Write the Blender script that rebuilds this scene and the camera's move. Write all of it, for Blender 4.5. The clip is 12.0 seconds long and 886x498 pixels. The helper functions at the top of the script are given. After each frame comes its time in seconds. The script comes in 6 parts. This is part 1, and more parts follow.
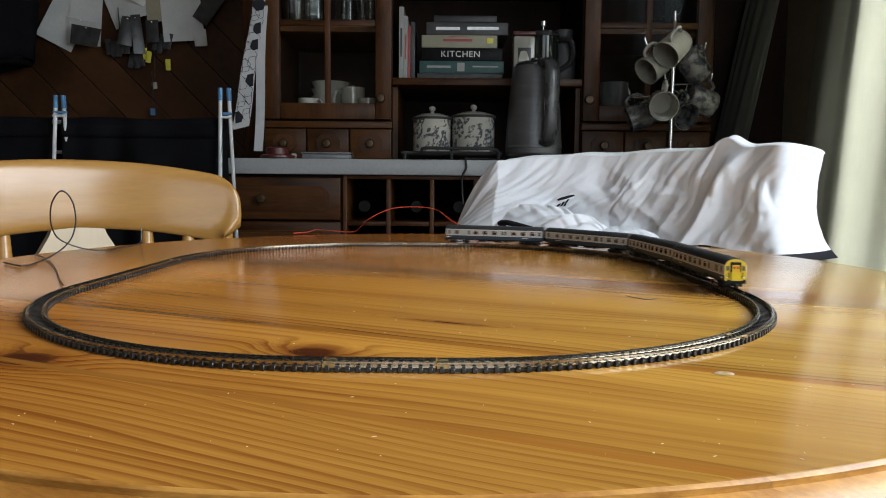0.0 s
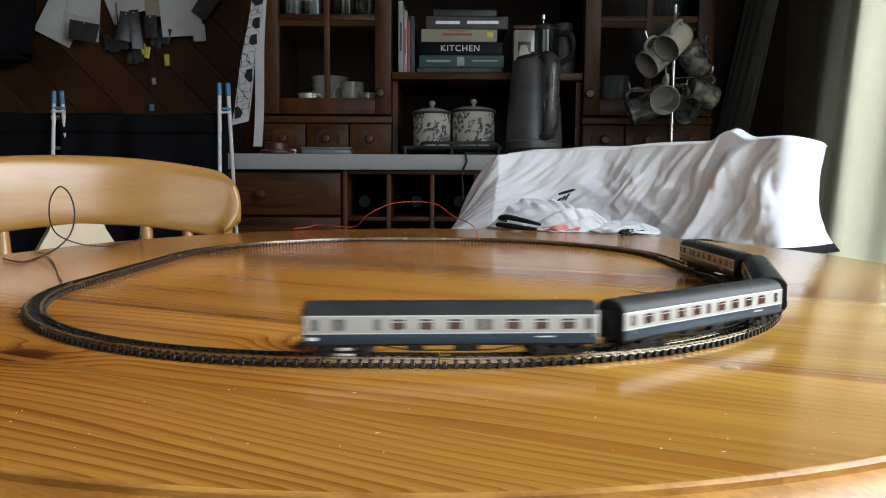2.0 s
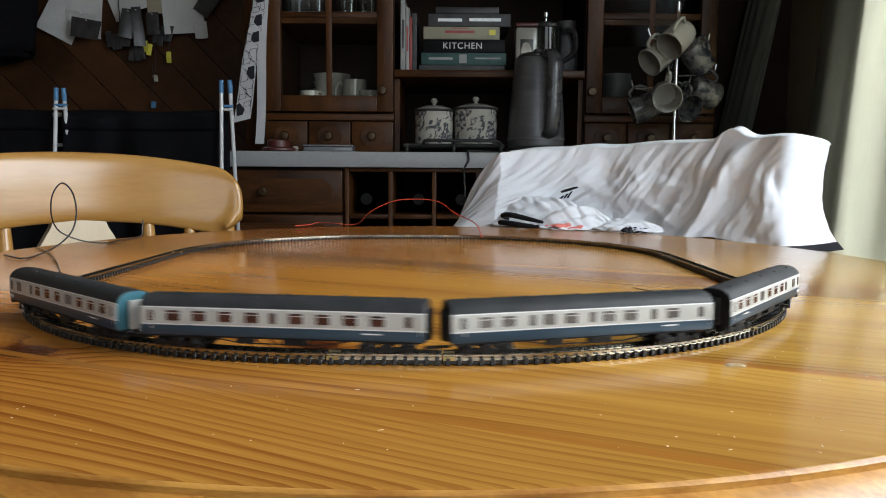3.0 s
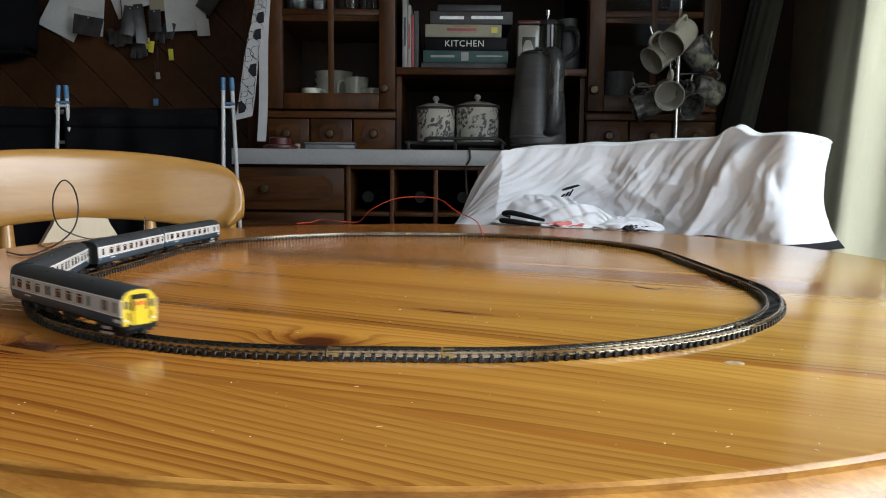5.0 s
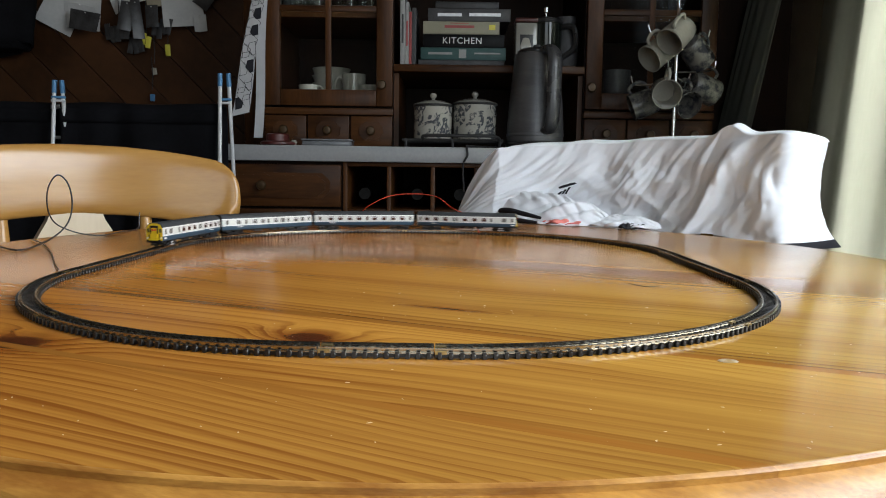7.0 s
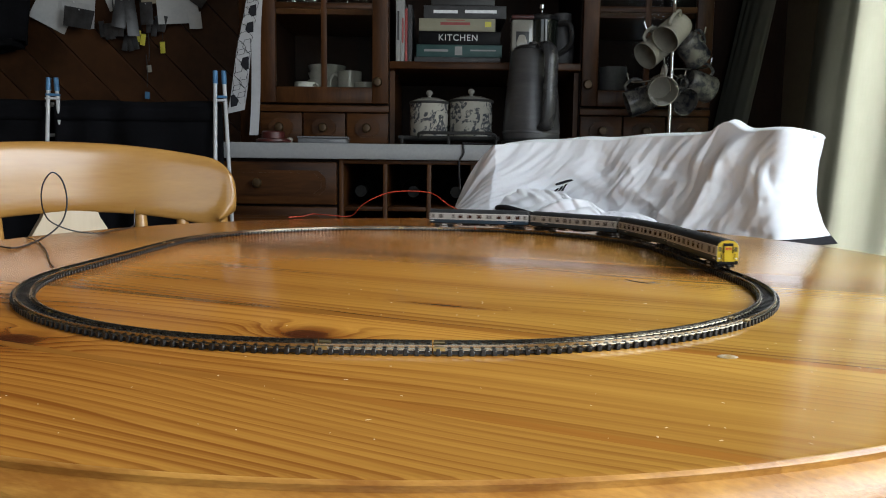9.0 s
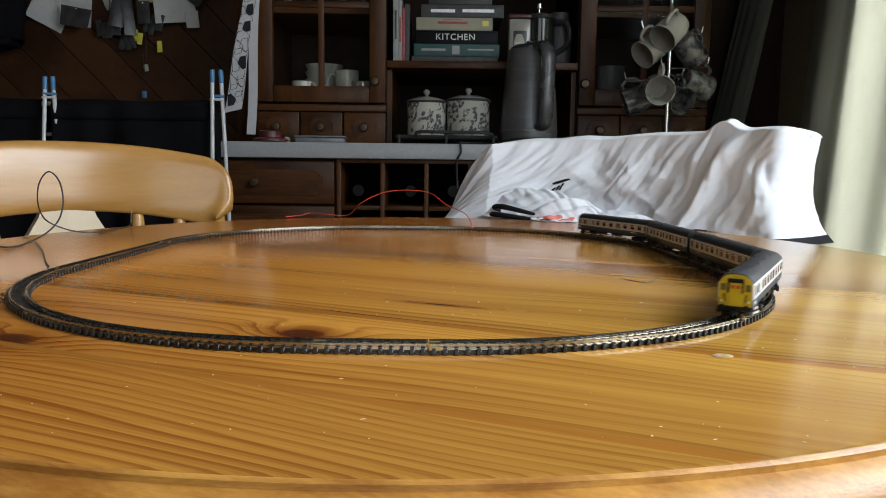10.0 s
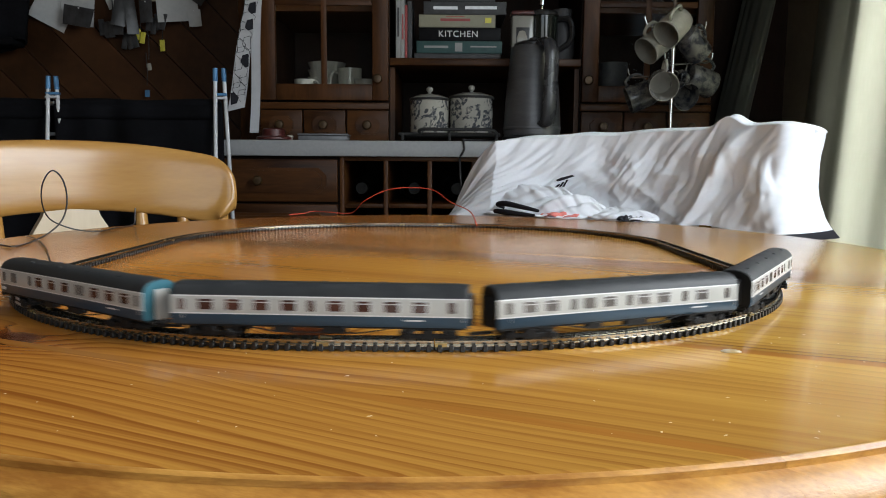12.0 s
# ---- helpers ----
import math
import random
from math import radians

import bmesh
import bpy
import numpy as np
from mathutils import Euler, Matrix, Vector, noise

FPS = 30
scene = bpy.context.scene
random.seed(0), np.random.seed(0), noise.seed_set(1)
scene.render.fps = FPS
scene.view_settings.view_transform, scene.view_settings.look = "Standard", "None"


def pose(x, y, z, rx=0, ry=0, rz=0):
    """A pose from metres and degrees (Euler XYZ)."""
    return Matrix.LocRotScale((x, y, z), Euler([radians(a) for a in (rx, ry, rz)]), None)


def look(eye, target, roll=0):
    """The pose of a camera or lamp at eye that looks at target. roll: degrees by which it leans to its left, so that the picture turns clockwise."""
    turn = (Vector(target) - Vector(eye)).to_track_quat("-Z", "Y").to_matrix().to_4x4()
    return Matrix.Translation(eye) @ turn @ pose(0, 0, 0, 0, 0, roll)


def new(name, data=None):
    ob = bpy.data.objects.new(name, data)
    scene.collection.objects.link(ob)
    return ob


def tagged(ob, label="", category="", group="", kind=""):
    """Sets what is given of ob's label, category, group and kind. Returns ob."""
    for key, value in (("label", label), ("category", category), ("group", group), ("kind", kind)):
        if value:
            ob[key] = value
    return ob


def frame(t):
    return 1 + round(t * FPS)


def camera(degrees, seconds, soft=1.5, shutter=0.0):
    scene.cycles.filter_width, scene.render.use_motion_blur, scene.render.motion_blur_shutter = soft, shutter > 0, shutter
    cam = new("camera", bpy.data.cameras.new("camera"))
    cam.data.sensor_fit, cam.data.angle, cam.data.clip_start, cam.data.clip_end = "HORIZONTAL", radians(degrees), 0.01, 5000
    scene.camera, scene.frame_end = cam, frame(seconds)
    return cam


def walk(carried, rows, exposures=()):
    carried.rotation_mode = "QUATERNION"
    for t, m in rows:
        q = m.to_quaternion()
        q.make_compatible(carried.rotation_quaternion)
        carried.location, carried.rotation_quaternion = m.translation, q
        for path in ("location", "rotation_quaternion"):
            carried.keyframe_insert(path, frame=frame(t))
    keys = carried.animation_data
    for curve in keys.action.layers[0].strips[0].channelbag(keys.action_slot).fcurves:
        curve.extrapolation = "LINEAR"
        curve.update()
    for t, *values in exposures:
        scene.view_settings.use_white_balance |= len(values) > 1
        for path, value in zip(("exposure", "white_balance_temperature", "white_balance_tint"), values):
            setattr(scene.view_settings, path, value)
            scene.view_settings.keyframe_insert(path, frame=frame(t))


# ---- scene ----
cam = camera(62.2, 12.0, soft=1.0, shutter=0.5)
PATH = [
    (0, (0.0, 0.001, 0.834), (0.0, 1.993, 0.654), 0.5),
    (0.5, (0.0, 0.001, 0.834), (0.0, 1.993, 0.651), 0.5),
    (1, (-0.001, 0.002, 0.834), (0.0, 1.993, 0.648), 0.5),
    (1.5, (-0.001, 0.004, 0.833), (0.0, 1.995, 0.643), 0.4),
    (2, (-0.001, 0.005, 0.833), (-0.001, 1.996, 0.64), 0.3),
    (2.5, (-0.001, 0.006, 0.832), (-0.002, 1.997, 0.636), 0.4),
    (3, (-0.002, 0.007, 0.832), (-0.006, 1.997, 0.634), 0.4),
    (5, (-0.001, 0.006, 0.832), (-0.01, 1.996, 0.628), 0.5),
    (5.5, (-0.001, 0.007, 0.832), (-0.01, 1.996, 0.627), 0.6),
    (6, (-0.001, 0.008, 0.831), (-0.01, 1.997, 0.623), 0.7),
    (6.5, (0.0, 0.009, 0.831), (-0.006, 1.998, 0.622), 0.8),
    (7, (0.001, 0.008, 0.831), (-0.001, 1.997, 0.621), 0.8),
    (9, (0.0, 0.01, 0.83), (0.009, 1.998, 0.614), 0.7),
    (9.5, (0.0, 0.011, 0.83), (0.014, 1.999, 0.612), 0.8),
    (10, (0.001, 0.01, 0.83), (0.016, 1.998, 0.612), 0.7),
    (10.5, (0.0, 0.01, 0.83), (0.015, 1.998, 0.611), 0.7),
    (11, (0.0, 0.012, 0.829), (0.012, 2.0, 0.608), 0.6),
    (11.5, (0.0, 0.012, 0.829), (0.008, 2.0, 0.606), 0.5),
    (12, (0.0, 0.012, 0.829), (0.006, 2.0, 0.605), 0.4),
]
walk(cam, [(t, look(eye, target, roll)) for t, eye, target, roll in PATH])

# ---- light: an overcast day through the window in the right-hand wall ----
world = bpy.data.worlds.new("sky")
scene.world = world
world.use_nodes = True
wn = world.node_tree.nodes
sky = wn.new("ShaderNodeTexSky")
sky.sky_type, sky.sun_disc = "NISHITA", False
sky.sun_elevation, sky.sun_rotation = radians(35), radians(100)
world.node_tree.links.new(sky.outputs[0], wn["Background"].inputs[0])
wn["Background"].inputs[1].default_value = 0.12
sun = new("sun", bpy.data.lights.new("sun", "SUN"))
sun.data.energy, sun.data.angle, sun.data.color = 0.8, radians(15), (1.0, 0.96, 0.9)
sun.matrix_world = look((6, -1, 5), (0, 0.3, 0.8))


def window_light(name, m, width, height, watts, spread=180):
    lamp = new(name, bpy.data.lights.new(name, "AREA"))
    lamp.data.shape, lamp.data.size, lamp.data.size_y = "RECTANGLE", width, height
    lamp.data.energy, lamp.data.color = watts, (0.86, 0.94, 1.0)
    lamp.data.spread = radians(spread)
    lamp.matrix_world = m
    return lamp


window_light("window_daylight", look((1.13, 0.06, 1.5), (0.0, 0.06, 1.3)), 1.5, 1.1, 37, 150)
window_light("side_window_daylight", look((1.13, 1.45, 1.28), (0.0, 1.45, 1.2)), 0.46, 1.5, 78, 80)
window_light("garden_door_daylight", look((0.25, -1.72, 1.25), (0.1, 1.0, 1.1)), 1.3, 1.7, 12.6)
scene.view_settings.exposure = 0.0

# ---- materials ----


def material(name, dark, light, scale=20.0, rough=0.5, metal=0.0, stretch=(1, 1, 1), bump=0.1, coat=0.0, spread=0.25, grain=0.0):
    """A surface whose colour drifts between two tones at two scales, with fine relief and uneven gloss."""
    mat = bpy.data.materials.new(name)
    mat.use_nodes = True
    nt = mat.node_tree
    n, l = nt.nodes, nt.links
    bsdf = n["Principled BSDF"]
    tc, mp = n.new("ShaderNodeTexCoord"), n.new("ShaderNodeMapping")
    mp.inputs["Scale"].default_value = stretch
    l.new(tc.outputs["Object"], mp.inputs[0])
    info = n.new("ShaderNodeObjectInfo")
    off = n.new("ShaderNodeVectorMath")
    off.operation = "MULTIPLY_ADD"
    off.inputs[1].default_value = (7.0, 3.0, 5.0)
    l.new(info.outputs["Random"], off.inputs[0])
    l.new(mp.outputs[0], off.inputs[2])
    big, fine = n.new("ShaderNodeTexNoise"), n.new("ShaderNodeTexNoise")
    big.inputs["Scale"].default_value, big.inputs["Detail"].default_value = scale, 3
    fine.inputs["Scale"].default_value, fine.inputs["Detail"].default_value = scale * 9, 2
    l.new(off.outputs[0], big.inputs[0])
    l.new(off.outputs[0], fine.inputs[0])
    mix = n.new("ShaderNodeMath")
    mix.operation = "MULTIPLY_ADD"
    mix.inputs[1].default_value = 0.35
    l.new(fine.outputs[0], mix.inputs[0])
    l.new(big.outputs[0], mix.inputs[2])
    rmp = n.new("ShaderNodeMapRange")
    rmp.inputs[1].default_value, rmp.inputs[2].default_value = 0.68 - spread, 0.68 + spread
    l.new(mix.outputs[0], rmp.inputs[0])
    col = n.new("ShaderNodeMix")
    col.data_type = "RGBA"
    col.inputs[6].default_value, col.inputs[7].default_value = (*dark, 1), (*light, 1)
    l.new(rmp.outputs[0], col.inputs[0])
    l.new(col.outputs[2], bsdf.inputs["Base Color"])
    rr = n.new("ShaderNodeMapRange")
    rr.inputs[3].default_value, rr.inputs[4].default_value = rough * 0.8, min(1.0, rough * 1.2)
    l.new(big.outputs[0], rr.inputs[0])
    l.new(rr.outputs[0], bsdf.inputs["Roughness"])
    bsdf.inputs["Metallic"].default_value = metal
    bsdf.inputs["Coat Weight"].default_value = coat
    bsdf.inputs["Coat Roughness"].default_value = 0.12
    if bump:
        bp = n.new("ShaderNodeBump")
        bp.inputs["Strength"].default_value, bp.inputs["Distance"].default_value = bump, 0.002
        l.new(mix.outputs[0], bp.inputs["Height"])
        l.new(bp.outputs[0], bsdf.inputs["Normal"])
    return mat


def glass(name, tint=(1, 1, 1), rough=0.02, ior=1.45):
    mat = bpy.data.materials.new(name)
    mat.use_nodes = True
    b = mat.node_tree.nodes["Principled BSDF"]
    b.inputs["Base Color"].default_value = (*tint, 1)
    b.inputs["Transmission Weight"].default_value, b.inputs["Roughness"].default_value, b.inputs["IOR"].default_value = 1.0, rough, ior
    return mat


def pine_varnish():
    """Varnished knotty pine: growth rings along the plank, warmer and paler planks, a few dark knots."""
    mat = bpy.data.materials.new("varnished_pine_planks")
    mat.use_nodes = True
    nt = mat.node_tree
    n, l = nt.nodes, nt.links
    bsdf = n["Principled BSDF"]
    tc, info = n.new("ShaderNodeTexCoord"), n.new("ShaderNodeObjectInfo")
    shift = n.new("ShaderNodeVectorMath")
    shift.operation = "MULTIPLY_ADD"
    shift.inputs[1].default_value = (5.3, 0.9, 2.0)
    l.new(info.outputs["Random"], shift.inputs[0])
    l.new(tc.outputs["Object"], shift.inputs[2])
    # knots push the growth rings aside
    push = None
    dark = None
    for kx, ky, size, long in KNOTS:
        d = n.new("ShaderNodeVectorMath")
        d.operation = "SUBTRACT"
        d.inputs[1].default_value = (kx, ky, 0)
        l.new(tc.outputs["Object"], d.inputs[0])
        s = n.new("ShaderNodeVectorMath")
        s.operation = "MULTIPLY"
        s.inputs[1].default_value = (1.0 / (size * long), 1.0 / size, 0)
        l.new(d.outputs[0], s.inputs[0])
        ln = n.new("ShaderNodeVectorMath")
        ln.operation = "LENGTH"
        l.new(s.outputs[0], ln.inputs[0])
        a = n.new("ShaderNodeMapRange")
        a.interpolation_type = "SMOOTHSTEP"
        a.inputs[1].default_value, a.inputs[2].default_value, a.inputs[3].default_value, a.inputs[4].default_value = 0.0, 4.0 if size > 0.002 else 8.0, 1.0, 0.0
        l.new(ln.outputs["Value"], a.inputs[0])
        b = n.new("ShaderNodeMapRange")
        b.inputs[1].default_value, b.inputs[2].default_value, b.inputs[3].default_value, b.inputs[4].default_value = 0.7, 1.15, 1.0, 0.0
        l.new(ln.outputs["Value"], b.inputs[0])
        if push is None:
            push, dark = a.outputs[0], b.outputs[0]
        else:
            for out, keep in ((a, "p"), (b, "d")):
                m = n.new("ShaderNodeMath")
                m.operation = "MAXIMUM"
                l.new(out.outputs[0], m.inputs[0])
                l.new(push if keep == "p" else dark, m.inputs[1])
                if keep == "p":
                    push = m.outputs[0]
                else:
                    dark = m.outputs[0]
    flat = n.new("ShaderNodeMapping")
    flat.inputs["Scale"].default_value = (1.5, 5.5, 1.0)
    l.new(shift.outputs[0], flat.inputs[0])
    slow = n.new("ShaderNodeTexNoise")
    slow.inputs["Scale"].default_value, slow.inputs["Detail"].default_value = 1.0, 2.0
    l.new(flat.outputs[0], slow.inputs[0])
    # ring phase: across the plank, bent by the slow noise and the knots
    sep = n.new("ShaderNodeSeparateXYZ")
    l.new(shift.outputs[0], sep.inputs[0])
    # some planks are sawn through wide rings, some through close ones
    ph = n.new("ShaderNodeMath")
    ph.operation = "MULTIPLY"
    pitch = n.new("ShaderNodeMapRange")
    pitch.inputs[3].default_value, pitch.inputs[4].default_value = 95.0, 190.0
    lot = n.new("ShaderNodeMath")
    lot.operation = "MULTIPLY"
    lot.inputs[1].default_value = 7.31
    lot_fr = n.new("ShaderNodeMath")
    lot_fr.operation = "FRACT"
    l.new(info.outputs["Random"], lot.inputs[0])
    l.new(lot.outputs[0], lot_fr.inputs[0])
    l.new(lot_fr.outputs[0], pitch.inputs[0])
    l.new(pitch.outputs[0], ph.inputs[1])
    l.new(sep.outputs["Y"], ph.inputs[0])
    p2 = n.new("ShaderNodeMath")
    p2.operation = "MULTIPLY_ADD"
    p2.inputs[1].default_value = 15.0
    l.new(slow.outputs[0], p2.inputs[0])
    l.new(ph.outputs[0], p2.inputs[2])
    uneven_map = n.new("ShaderNodeMapping")
    uneven_map.inputs["Scale"].default_value = (0.6, 30.0, 1.0)
    l.new(shift.outputs[0], uneven_map.inputs[0])
    uneven = n.new("ShaderNodeTexNoise")
    uneven.inputs["Scale"].default_value, uneven.inputs["Detail"].default_value = 1.0, 2.0
    l.new(uneven_map.outputs[0], uneven.inputs[0])
    pu = n.new("ShaderNodeMath")
    pu.operation = "MULTIPLY_ADD"
    pu.inputs[1].default_value = 3.0
    l.new(uneven.outputs[0], pu.inputs[0])
    l.new(p2.outputs[0], pu.inputs[2])
    p2 = pu
    p3 = n.new("ShaderNodeMath")
    p3.operation = "MULTIPLY_ADD"
    p3.inputs[1].default_value = 3.2
    l.new(push, p3.inputs[0])
    l.new(p2.outputs[0], p3.inputs[2])
    fr = n.new("ShaderNodeMath")
    fr.operation = "FRACT"
    l.new(p3.outputs[0], fr.inputs[0])
    ring = n.new("ShaderNodeValToRGB")
    e = ring.color_ramp.elements
    e[0].position, e[0].color = 0.0, (0.05, 0.05, 0.05, 1)
    e[1].position, e[1].color = 1.0, (0.1, 0.1, 0.1, 1)
    for pos, v in ((0.45, 0.2), (0.78, 0.75), (0.9, 1.0)):
        q = e.new(pos)
        q.color = (v, v, v, 1)
    l.new(fr.outputs[0], ring.inputs[0])
    streak_map = n.new("ShaderNodeMapping")
    streak_map.inputs["Scale"].default_value = (9.0, 420.0, 1.0)
    l.new(shift.outputs[0], streak_map.inputs[0])
    streak = n.new("ShaderNodeTexNoise")
    streak.inputs["Scale"].default_value, streak.inputs["Detail"].default_value = 1.0, 3.0
    l.new(streak_map.outputs[0], streak.inputs[0])
    patch = n.new("ShaderNodeTexNoise")
    patch.inputs["Scale"].default_value, patch.inputs["Detail"].default_value = 5.0, 3.0
    l.new(shift.outputs[0], patch.inputs[0])
    fac = n.new("ShaderNodeMath")
    fac.operation = "MULTIPLY_ADD"
    fac.inputs[1].default_value = 0.5
    l.new(streak.outputs[0], fac.inputs[0])
    # closer-set late growth on top of the broad rings
    tight = n.new("ShaderNodeMath")
    tight.operation = "MULTIPLY"
    tight.inputs[1].default_value = 20.4
    l.new(p3.outputs[0], tight.inputs[0])
    wave = n.new("ShaderNodeMath")
    wave.operation = "SINE"
    l.new(tight.outputs[0], wave.inputs[0])
    swell = n.new("ShaderNodeMapRange")
    swell.inputs[1].default_value, swell.inputs[2].default_value, swell.inputs[3].default_value, swell.inputs[4].default_value = 0.40, 0.70, 0.05, 0.76
    band_map = n.new("ShaderNodeMapping")
    band_map.inputs["Scale"].default_value = (0.9, 9.0, 1.0)
    l.new(shift.outputs[0], band_map.inputs[0])
    band = n.new("ShaderNodeTexNoise")
    band.inputs["Scale"].default_value, band.inputs["Detail"].default_value = 1.0, 3.0
    l.new(band_map.outputs[0], band.inputs[0])
    l.new(band.outputs[0], swell.inputs[0])
    both = n.new("ShaderNodeMath")
    both.operation = "MULTIPLY_ADD"
    both.inputs[1].default_value = 0.08
    l.new(wave.outputs[0], both.inputs[0])
    l.new(ring.outputs[0], both.inputs[2])
    rs = n.new("ShaderNodeMath")
    rs.operation = "MULTIPLY"
    l.new(both.outputs[0], rs.inputs[0])
    # rings stand out round the knots too
    round_knot = n.new("ShaderNodeMath")
    round_knot.operation = "MULTIPLY_ADD"
    round_knot.inputs[1].default_value = 0.5
    l.new(push, round_knot.inputs[0])
    l.new(swell.outputs[0], round_knot.inputs[2])
    l.new(round_knot.outputs[0], rs.inputs[1])
    # broad dark and pale streaks of heartwood along the plank
    heart_map = n.new("ShaderNodeMapping")
    heart_map.inputs["Scale"].default_value, heart_map.inputs["Location"].default_value = (0.45, 15.0, 1.0), (3.0, 8.0, 0.0)
    l.new(shift.outputs[0], heart_map.inputs[0])
    heart = n.new("ShaderNodeTexNoise")
    heart.inputs["Scale"].default_value, heart.inputs["Detail"].default_value = 1.0, 4.0
    l.new(heart_map.outputs[0], heart.inputs[0])
    hm = n.new("ShaderNodeMapRange")
    hm.inputs[1].default_value, hm.inputs[2].default_value, hm.inputs[3].default_value, hm.inputs[4].default_value = 0.40, 0.62, -0.16, 0.40
    l.new(heart.outputs[0], hm.inputs[0])
    hs = n.new("ShaderNodeMath")
    l.new(rs.outputs[0], hs.inputs[0])
    l.new(hm.outputs[0], hs.inputs[1])
    l.new(hs.outputs[0], fac.inputs[2])
    c1 = n.new("ShaderNodeMix")
    c1.data_type = "RGBA"
    c1.inputs[6].default_value, c1.inputs[7].default_value = (*PINE_LIGHT, 1), (*PINE_DARK, 1)
    l.new(fac.outputs[0], c1.inputs[0])
    hsv = n.new("ShaderNodeHueSaturation")
    vr = n.new("ShaderNodeMapRange")
    vr.inputs[3].default_value, vr.inputs[4].default_value = 0.87, 1.08
    l.new(info.outputs["Random"], vr.inputs[0])
    l.new(vr.outputs[0], hsv.inputs["Value"])
    # window light put into the colour: redder on one side, yellower and cooler opposite
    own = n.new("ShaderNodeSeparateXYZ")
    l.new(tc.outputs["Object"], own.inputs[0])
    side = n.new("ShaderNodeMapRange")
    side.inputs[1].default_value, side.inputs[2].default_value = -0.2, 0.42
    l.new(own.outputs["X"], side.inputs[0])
    window_tint = n.new("ShaderNodeMix")
    window_tint.data_type = "RGBA"
    window_tint.inputs[6].default_value, window_tint.inputs[7].default_value = (1.06, 0.86, 0.76, 1), (0.86, 1.16, 1.5, 1)
    l.new(side.outputs[0], window_tint.inputs[0])
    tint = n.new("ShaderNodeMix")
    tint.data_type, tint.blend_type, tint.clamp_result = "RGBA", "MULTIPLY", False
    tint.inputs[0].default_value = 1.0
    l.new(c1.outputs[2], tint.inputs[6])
    l.new(window_tint.outputs[2], tint.inputs[7])
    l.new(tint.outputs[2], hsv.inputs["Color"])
    c2 = n.new("ShaderNodeMix")
    c2.data_type = "RGBA"
    c2.inputs[7].default_value = (0.075, 0.02, 0.007, 1)
    halo = n.new("ShaderNodeMix")
    halo.data_type = "RGBA"
    halo.inputs[7].default_value = (0.17, 0.045, 0.008, 1)
    near = n.new("ShaderNodeMapRange")
    near.inputs[1].default_value, near.inputs[2].default_value, near.inputs[3].default_value, near.inputs[4].default_value = 0.45, 0.95, 0.0, 0.75
    l.new(push, near.inputs[0])
    l.new(near.outputs[0], halo.inputs[0])
    l.new(hsv.outputs[0], halo.inputs[6])
    l.new(dark, c2.inputs[0])
    l.new(halo.outputs[2], c2.inputs[6])
    l.new(c2.outputs[2], bsdf.inputs["Base Color"])
    rr = n.new("ShaderNodeMapRange")
    rr.inputs[3].default_value, rr.inputs[4].default_value = 0.1, 0.24
    l.new(patch.outputs[0], rr.inputs[0])
    l.new(rr.outputs[0], bsdf.inputs["Roughness"])
    bp = n.new("ShaderNodeBump")
    bsdf.inputs["Specular IOR Level"].default_value = 0.38
    bp.inputs["Strength"].default_value, bp.inputs["Distance"].default_value = 0.12, 0.0006
    l.new(fac.outputs[0], bp.inputs["Height"])
    l.new(bp.outputs[0], bsdf.inputs["Normal"])
    return mat


PINE_LIGHT, PINE_DARK = (0.62, 0.285, 0.044), (0.24, 0.077, 0.011)
M = {}
M["dark_oak"] = material("dark_stained_oak", (0.021, 0.0072, 0.0023), (0.102, 0.038, 0.0105), 6, 0.38, stretch=(3, 3, 0.5), bump=0.15)
M["dark_oak_x"] = material("dark_stained_oak_across", (0.021, 0.0072, 0.0023), (0.102, 0.038, 0.0105), 6, 0.38, stretch=(0.5, 3, 3), bump=0.15)
# Darker copy of the dark oak, with recess shade put into its colour.
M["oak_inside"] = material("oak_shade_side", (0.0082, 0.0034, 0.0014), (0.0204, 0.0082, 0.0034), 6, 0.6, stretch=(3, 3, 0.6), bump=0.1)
M["board"] = material("diagonal_pine_boarding", (0.06, 0.021, 0.008), (0.15, 0.058, 0.022), 5, 0.5, stretch=(0.5, 5, 5), bump=0.15)
M["worktop"] = material("grey_laminate", (0.2772, 0.2772, 0.2838), (0.3168, 0.3168, 0.3168), 140, 0.35, bump=0.03)
M["chair_pine"] = material("lacquered_pine_chair", (0.31, 0.148, 0.033), (0.42, 0.22, 0.058), 4, 0.24, stretch=(0.7, 4, 7), bump=0.05, coat=0.25)
M["pine_legs"] = material("turned_pine", (0.42, 0.2, 0.06), (0.55, 0.29, 0.1), 5, 0.3, stretch=(5, 5, 0.8), bump=0.05)
M["cotton"] = material("white_cotton_jersey", (0.83, 0.85, 0.90), (0.88, 0.90, 0.94), 14, 0.85, bump=0.12)
M["black_cloth"] = material("black_cloth", (0.0024, 0.0024, 0.003), (0.0072, 0.0072, 0.009), 15, 0.9, bump=0.2)
M["black_trim"] = material("black_trim", (0.012, 0.012, 0.016), (0.025, 0.025, 0.03), 60, 0.7, bump=0.1)
M["ribbon"] = material("white_printed_ribbon", (0.42, 0.42, 0.43), (0.5, 0.5, 0.51), 30, 0.8, bump=0.05)
M["red_cloth"] = material("coral_cloth", (0.62, 0.16, 0.13), (0.75, 0.24, 0.2), 40, 0.8, bump=0.1)
M["curtain"] = material("heavy_cream_curtain", (0.15, 0.152, 0.125), (0.21, 0.21, 0.175), 9, 0.9, stretch=(2, 2, 0.4), bump=0.15)
cn, cl = M["curtain"].node_tree.nodes, M["curtain"].node_tree.links
